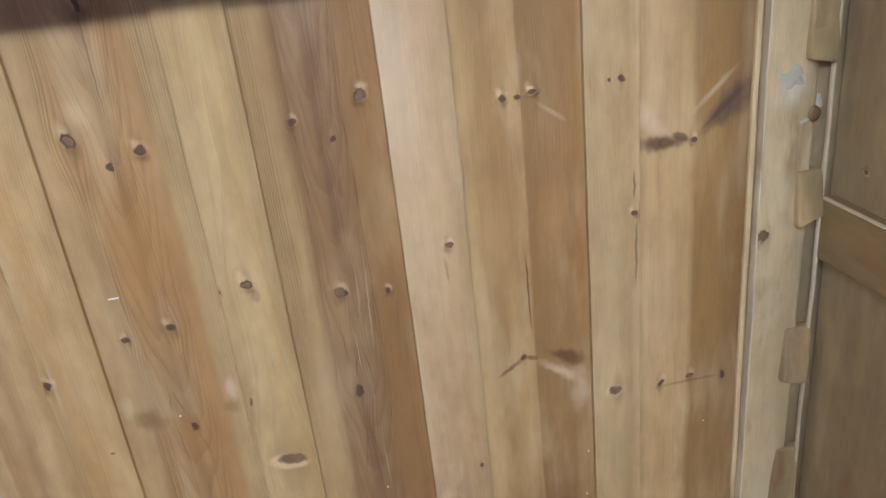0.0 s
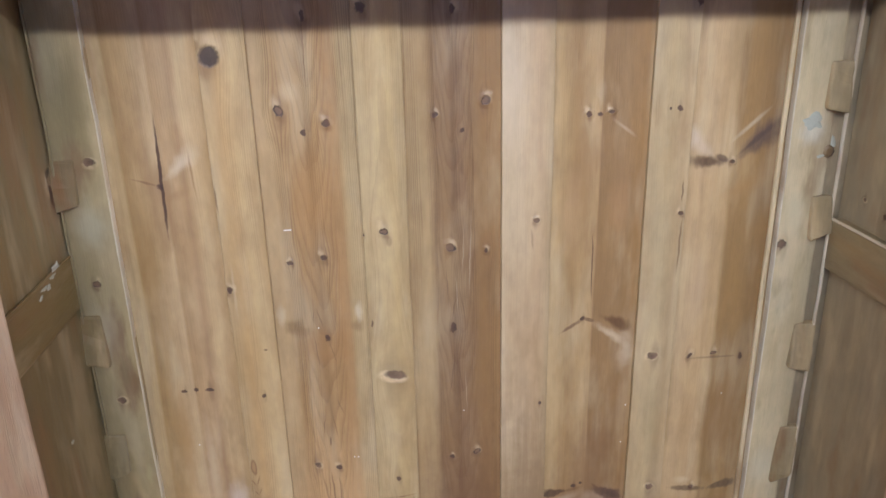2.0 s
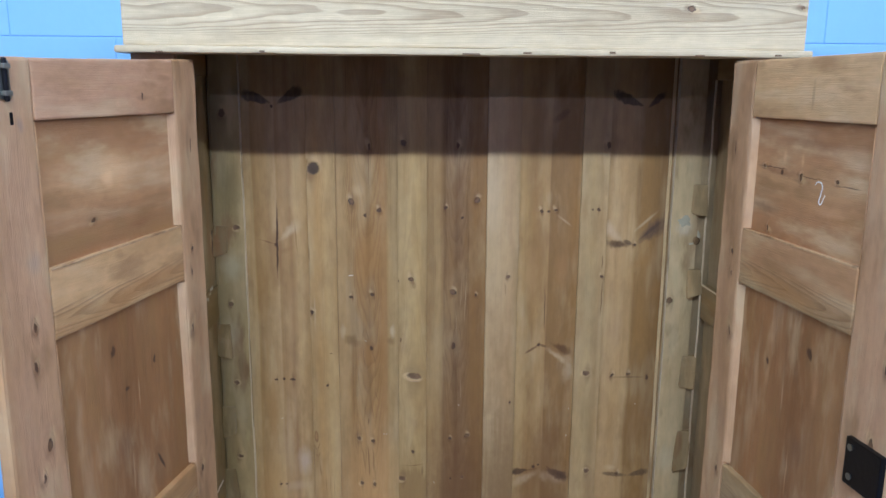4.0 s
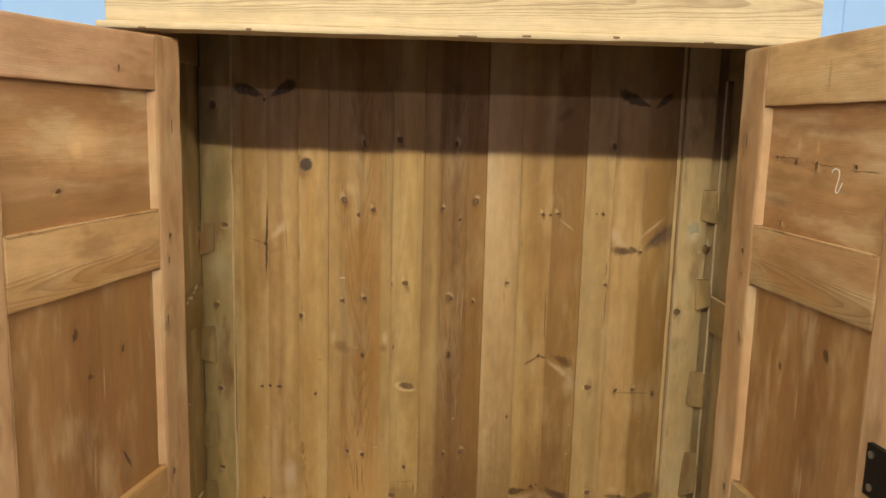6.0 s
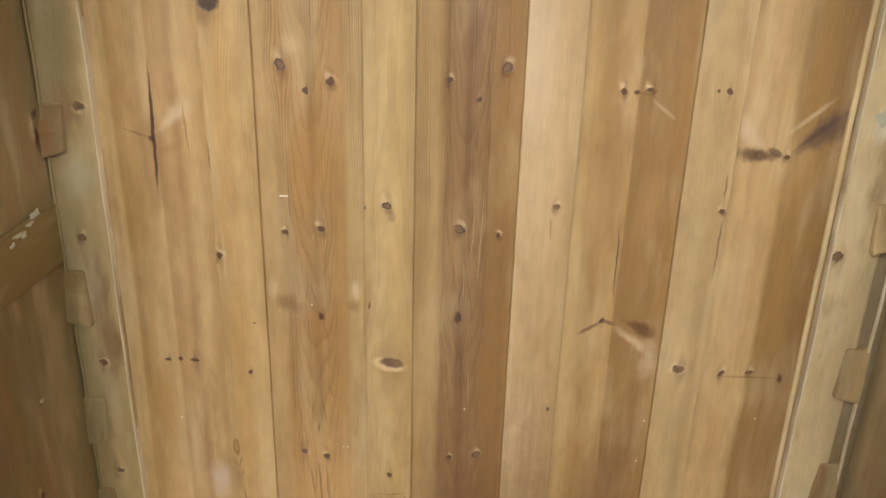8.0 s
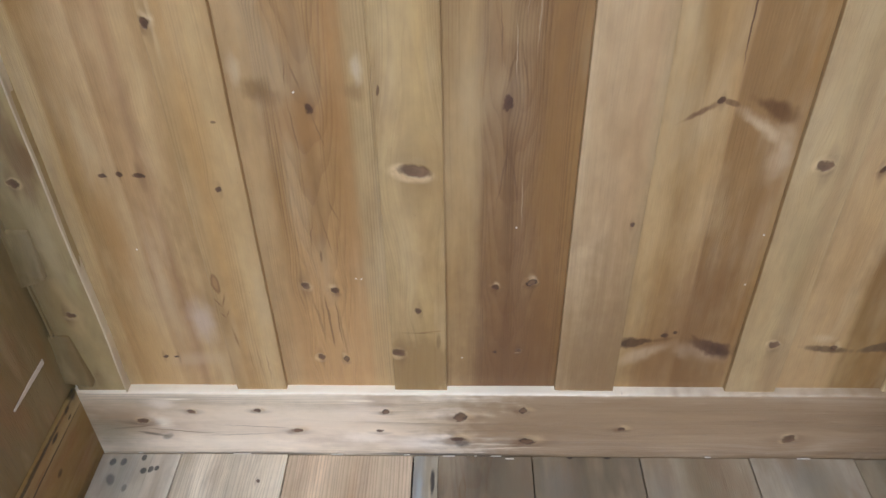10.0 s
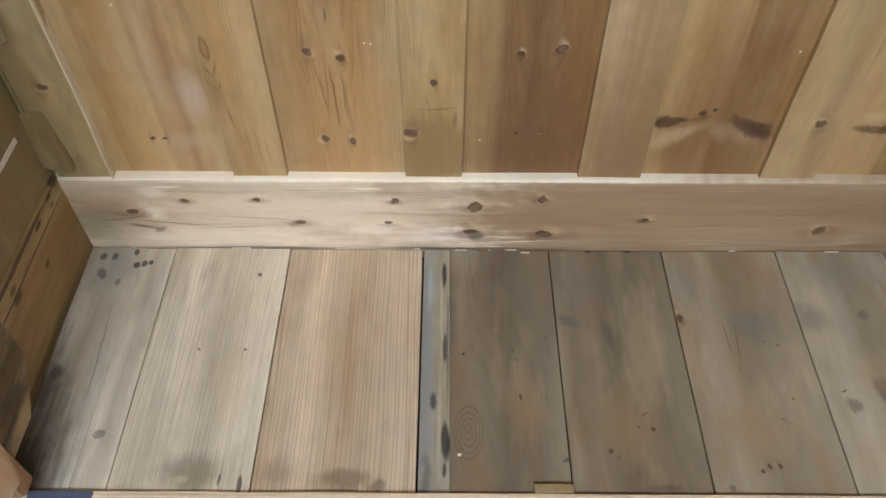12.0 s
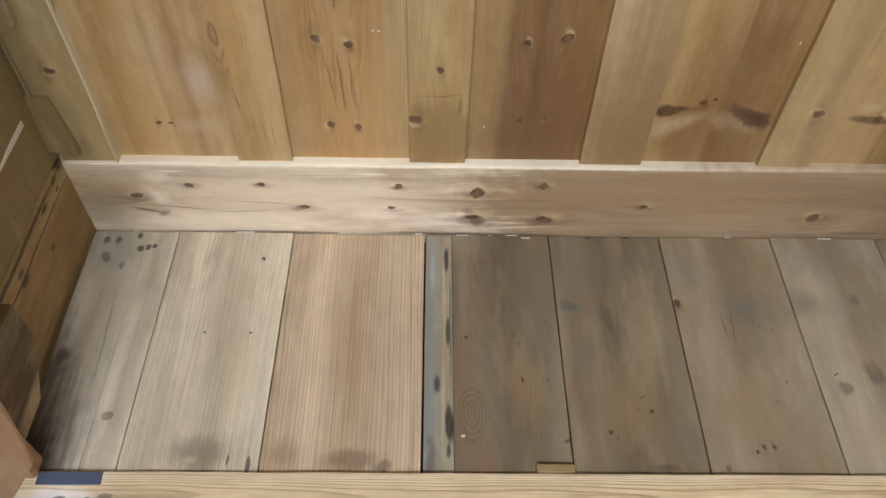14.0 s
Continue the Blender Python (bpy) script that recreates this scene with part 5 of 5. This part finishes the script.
        knots=[(1.662, 0.17, 0.006, 0.003, 0, "s")] if warm else [], spots=[(1.652, 0.235, 0.008, 0.006, 0, 0.8, (206, 168, 132), 0.6)] if warm else [(1.67, 0.24, 0.030, 0.005, 0, 0.8, (150, 118, 84), 0.5)])
    up = wood("door_upper_panel_" + tag, 1.44, 1.64, [(0, (154, 110, 72)), (0.3, (164, 120, 80)), (0.5, (178, 136, 94)), (0.7, (166, 122, 82)), (1, (150, 106, 70))], grain="x", lines=0.1, fine=0.1, blotch=0.5, rough=0.34, bright=1.36, sat=0.95, hue=0.95,
        knots=[(1.49, 0.30, 0.004, 0.006, 0, "d")] if warm else [(1.556, 0.109, 0.004, 0.006, 0, "r"), (1.552, 0.161, 0.004, 0.004, 0, "s"), (1.548, 0.213, 0.008, 0.004, 10, "r"), (1.551, 0.302, 0.004, 0.005, 0, "d"), (1.457, 0.135, 0.007, 0.003, 0, "d")],
        # the first two spots of the west panel paint a patch of light
        spots=[(1.555, 0.24, 0.05, 0.07, 0, 0.9, (220, 178, 130), 0.7), (1.545, 0.26, 0.02, 0.02, 0, 0.8, (236, 200, 152), 0.6), (1.47, 0.18, 0.012, 0.06, 5, 0.8, (150, 98, 64), 0.5)] if warm else
              [(1.552, 0.15, 0.008, 0.07, 3, 0.7, (148, 100, 68), 0.6), (1.556, 0.13, 0.0012, 0.05, 0, 0.6, (84, 52, 36), 0.8), (1.550, 0.24, 0.0010, 0.05, 1, 0.6, (84, 52, 36), 0.7), (1.546, 0.33, 0.0012, 0.03, 0, 0.6, (90, 58, 40), 0.7), (1.575, 0.165, 0.016, 0.008, 0, 0.9, (206, 168, 128), 0.6), (1.572, 0.213, 0.014, 0.006, 0, 0.9, (206, 168, 128), 0.6),
               (1.49, 0.12, 0.010, 0.05, 4, 0.9, (120, 78, 54), 0.5), (1.60, 0.24, 0.012, 0.12, 2, 0.9, (136, 90, 62), 0.5), (1.505, 0.29, 0.012, 0.06, 0, 0.9, (196, 150, 112), 0.5)])
    lo = wood("door_lower_panel_" + tag, 0.08, 0.43, [(0, (144, 102, 62)), (0.25, (154, 110, 70)), (0.5, (134, 92, 56)), (0.75, (156, 114, 74)), (1, (146, 104, 64))], lines=0.1, fine=0.1, streak=0.3, blotch=0.4, bright=1.2, sat=1.02, hue=0.9,
        knots=[(0.17, 1.24, 0.004, 0.007, 0, "s"), (0.28, 1.29, 0.006, 0.010, 20, "s"), (0.25, 1.22, 0.006, 0.004, 0, "s"), (0.17, 1.06, 0.003, 0.022, -30, "s"), (0.32, 1.18, 0.012, 0.03, 0, "s")][: 4 if warm else 2],
        spots=[(0.30, 1.24, 0.012, 0.05, 0, 0.9, (186, 142, 104), 0.5), (0.22, 1.20, 0.002, 0.035, 0, 0.6, (208, 172, 136), 0.7), (0.25, 1.08, 0.002, 0.05, 0, 0.6, (206, 168, 130), 0.6), (0.27, 1.13, 0.03, 0.04, 0, 0.9, (120, 84, 62), 0.5)])
    return st, rl, tp, up, lo


def build_door(tag, hinge, along, length, p0, p1, sgn, warm):
    ob, y0, y1, yy, s0, s1, _, _ = door(tag, hinge, along, length, p0, p1, sgn, 0.09)
    st, rl, tp, up, lo = door_woods(tag, warm)
    zt, zb = 1.727, 0.640
    hang = slab(s0, p0 - 0.0085, y0, y1, zb, zt, 0.005, 0.0016, 26, 2, 70 + sgn)
    for v in hang.verts:  # the foot of the hinge edge is worn back
        if v.co.x < 0.03:
            v.co.x += 0.018 * max(0.0, 1 - (v.co.z - zb) / 0.12) ** 1.5
    def sag(bm):  # the head of the door falls away towards the free edge
        for v in bm.verts:
            if warm and v.co.z > 1.70:
                v.co.z -= 0.004 + 0.016 * v.co.x / s1
        return bm
    part("stile", sag(hang), st, ob)
    part("stile", sag(slab(p1 + 0.0085, s1, y0, y1, zb, zt, 0.005, 0.0016, 26, 2, 73 + sgn)), st, ob)
    for z0, z1, m in ((1.634, zt - 0.001, tp), (1.350, 1.445, rl), (0.925, 1.008, rl), (zb, 0.71, rl)):
        part("rail", sag(slab(p0 - 0.008, p1 + 0.008, *yy(0.0004, 0.0186), z0, z1, 0.0035, 0.0012, 14, 0, int(z0 * 50))), m, ob)
    part("upper_panel", slab(p0 - 0.0078, p1 + 0.0078, *yy(0.011, 0.0165), 1.436, 1.642, 0.001, 0.0008, 8, 0, 80), up, ob, "door panel with horizontal grain and a painted patch of light" if warm else "door panel with horizontal grain and a white chalk mark")
    part("lower_panel", slab(p0 - 0.0078, p1 + 0.0078, *yy(0.011, 0.0165), 1.0, 1.358, 0.001, 0.0008, 8, 2, 81), lo, ob)
    part("lower_panel", slab(p0 - 0.0078, p1 + 0.0078, *yy(0.011, 0.0165), 0.70, 0.933, 0.001, 0.0008, 8, 2, 82), lo, ob)
    # added strip: the bright line on the arris is in its colour
    part("edge_strip", slab(p0 - 0.005, p1 + 0.005, *yy(-0.0005, 0.004), 1.4432, 1.4466, 0.0012, 0.001, 20, 0, 95), DOOR_EDGE, ob, "pale strip painting the highlight along the middle rail")
    # stopped chamfers along the stiles
    for k, (z0, z1) in enumerate(((1.447, 1.632), (1.012, 1.346), (0.714, 0.921))):
        for edge, sd in ((p0, 1), (p1, -1)):
            bm = bmesh.new()
            rings = []
            for i in range(13):
                z = z0 + (z1 - z0) * i / 12
                g = min(1.0, min(i, 12 - i) / 1.5) * 0.0065 + 0.0006 * noise.noise(Vector((z * 30, sd, k)))
                rings.append([bm.verts.new((edge - sd * 0.0088, 0.0006 * sgn, z)), bm.verts.new((edge - sd * (0.0088 - 0.4 * g), (0.0006 + 0.22 * g) * sgn, z)),
                              bm.verts.new((edge + sd * 0.0012, 0.0112 * sgn, z)), bm.verts.new((edge - sd * 0.0088, 0.0112 * sgn, z))])
            for lo_r, hi_r in zip(rings, rings[1:]):
                for i in range(4):
                    bm.faces.new((lo_r[i], lo_r[(i + 1) % 4], hi_r[(i + 1) % 4], hi_r[i]))
            bm.faces.new(rings[0])
            bm.faces.new(rings[-1])
            bmesh.ops.recalc_face_normals(bm, faces=bm.faces)
            part("chamfer", bm, st, ob)
    return ob, yy


along_l = Vector((-0.066, -0.315, 0)).normalized()
hl = (-0.472 - along_l.x * 0.083, 0.345 - along_l.y * 0.083)
# local y to the left of the way from hinge to free edge is towards the room's east side, so the wood lies at negative local y
left_door, yl = build_door("west", hl, along_l, 0.512, 0.083, 0.405, -1, True)
along_r = Vector((0.03, -0.3, 0)).normalized()
hr = (0.488 - along_r.x * 0.083, 0.325 - along_r.y * 0.083)
right_door, yr = build_door("east", hr, along_r, 0.480, 0.083, 0.371, 1, False)

# surface bolt on one door
bolt = part("bolt", slab(0.452, 0.474, *yl(-0.002, 0.001), 1.660, 1.705, 0.0015), STEEL, left_door, "small dull steel surface bolt")
part("bolt_rod", slab(0.460, 0.466, *yl(-0.007, -0.002), 1.657, 1.708, 0.0025), IRON, bolt)
for z in (1.667, 1.698):
    part("staple", slab(0.457, 0.469, *yl(-0.0085, -0.0015), z - 0.003, z + 0.003, 0.001), STEEL, bolt)
part("keeper_slot", slab(0.452, 0.457, *yl(-0.001, 0.001), 1.630, 1.645, 0.001), IRON, left_door)

# box lock on the other door, with a screw
lock = part("box_lock", slab(0.406, 0.476, *yr(-0.008, 0.001), 1.152, 1.219, 0.002, 0.0006, 4, 0, 7), IRON, right_door, "black iron box lock screwed to the door")
for sx, sz in ((0.418, 1.207), (0.421, 1.166)):
    bm = bmesh.new()
    bmesh.ops.create_cone(bm, cap_ends=True, segments=16, radius1=0.005, radius2=0.0038, depth=0.003)
    for v in bm.verts:
        v.co = Vector((v.co.x + sx, v.co.z - 0.009, v.co.y + sz))
    part("screw", bm, STEEL, lock)
# chalk mark: a hooked stroke like the figure 2
def stroke(points, radius):
    bm = bmesh.new()
    for (xa, za), (xb, zb) in zip(points, points[1:]):
        d = Vector((xb - xa, 0, zb - za))
        nrm = Vector((-d.z, 0, d.x)).normalized() * radius
        a, b = Vector((xa, 0.0108, za)), Vector((xb, 0.0108, zb))
        q = [bm.verts.new(p) for p in (a + nrm, b + nrm, b - nrm, a - nrm)]
        up = [bm.verts.new(v.co + Vector((0, -0.0005, 0))) for v in q]
        for i in range(4):
            bm.faces.new((q[i], q[(i + 1) % 4], up[(i + 1) % 4], up[i]))
        bm.faces.new(up)
    return bm


two = [(0.265 + 0.001 * a, 1.53 + 0.001 * b) for a, b in ((-14, 11), (-12, 14.5), (-7, 16.5), (-2, 16.5), (2, 13.5), (3.2, 8), (1.5, 1), (-0.5, -6), (-2.3, -11), (-1.5, -15), (1.5, -16.5), (4.5, -14), (7.5, -8), (11, -1))]
part("chalk_mark", stroke(two, 0.0008), CHALK, right_door, "chalk figure 2")

# ---- the workshop room ----
def flat(name, lo, hi, mat):
    return tagged(part(name, slab(*(v for pair in zip(lo, hi) for v in pair), 0.0), mat), kind="structure")


flat("floor", (-4.0, -8.0, -0.10), (4.0, 1.05, 0.0), GREY_FLOOR)
flat("ceiling", (-4.0, -8.0, 3.15), (4.0, 1.05, 3.25), WHITE)
flat("wall_south", (-4.1, -8.1, 0.0), (4.1, -8.0, 3.25), BLUE)
flat("wall_west", (-4.1, -8.0, 0.0), (-4.0, 1.05, 3.25), BLUE)
flat("wall_east", (4.0, -8.0, 0.0), (4.1, 1.05, 3.25), BLUE)
wall = flat("wall_north", (-4.0, 0.8556, 0.0), (4.0, 1.05, 3.15), BLUE)
block_bm = slab(-0.2285, 0.2285, 0.853, 0.858, -0.1103, 0.1103, 0.0015)
block_mesh = bpy.data.meshes.new("block")
block_bm.to_mesh(block_mesh)
block_bm.free()
block_mesh.materials.append(BLUE)
for row in range(14):
    for col in range(-6, 7):
        b = new("block", block_mesh)
        b.parent = wall
        b.location = (col * 0.46 + (0.23 if row % 2 else 0.0) + 0.175, 0, 0.1116 + row * 0.2231)
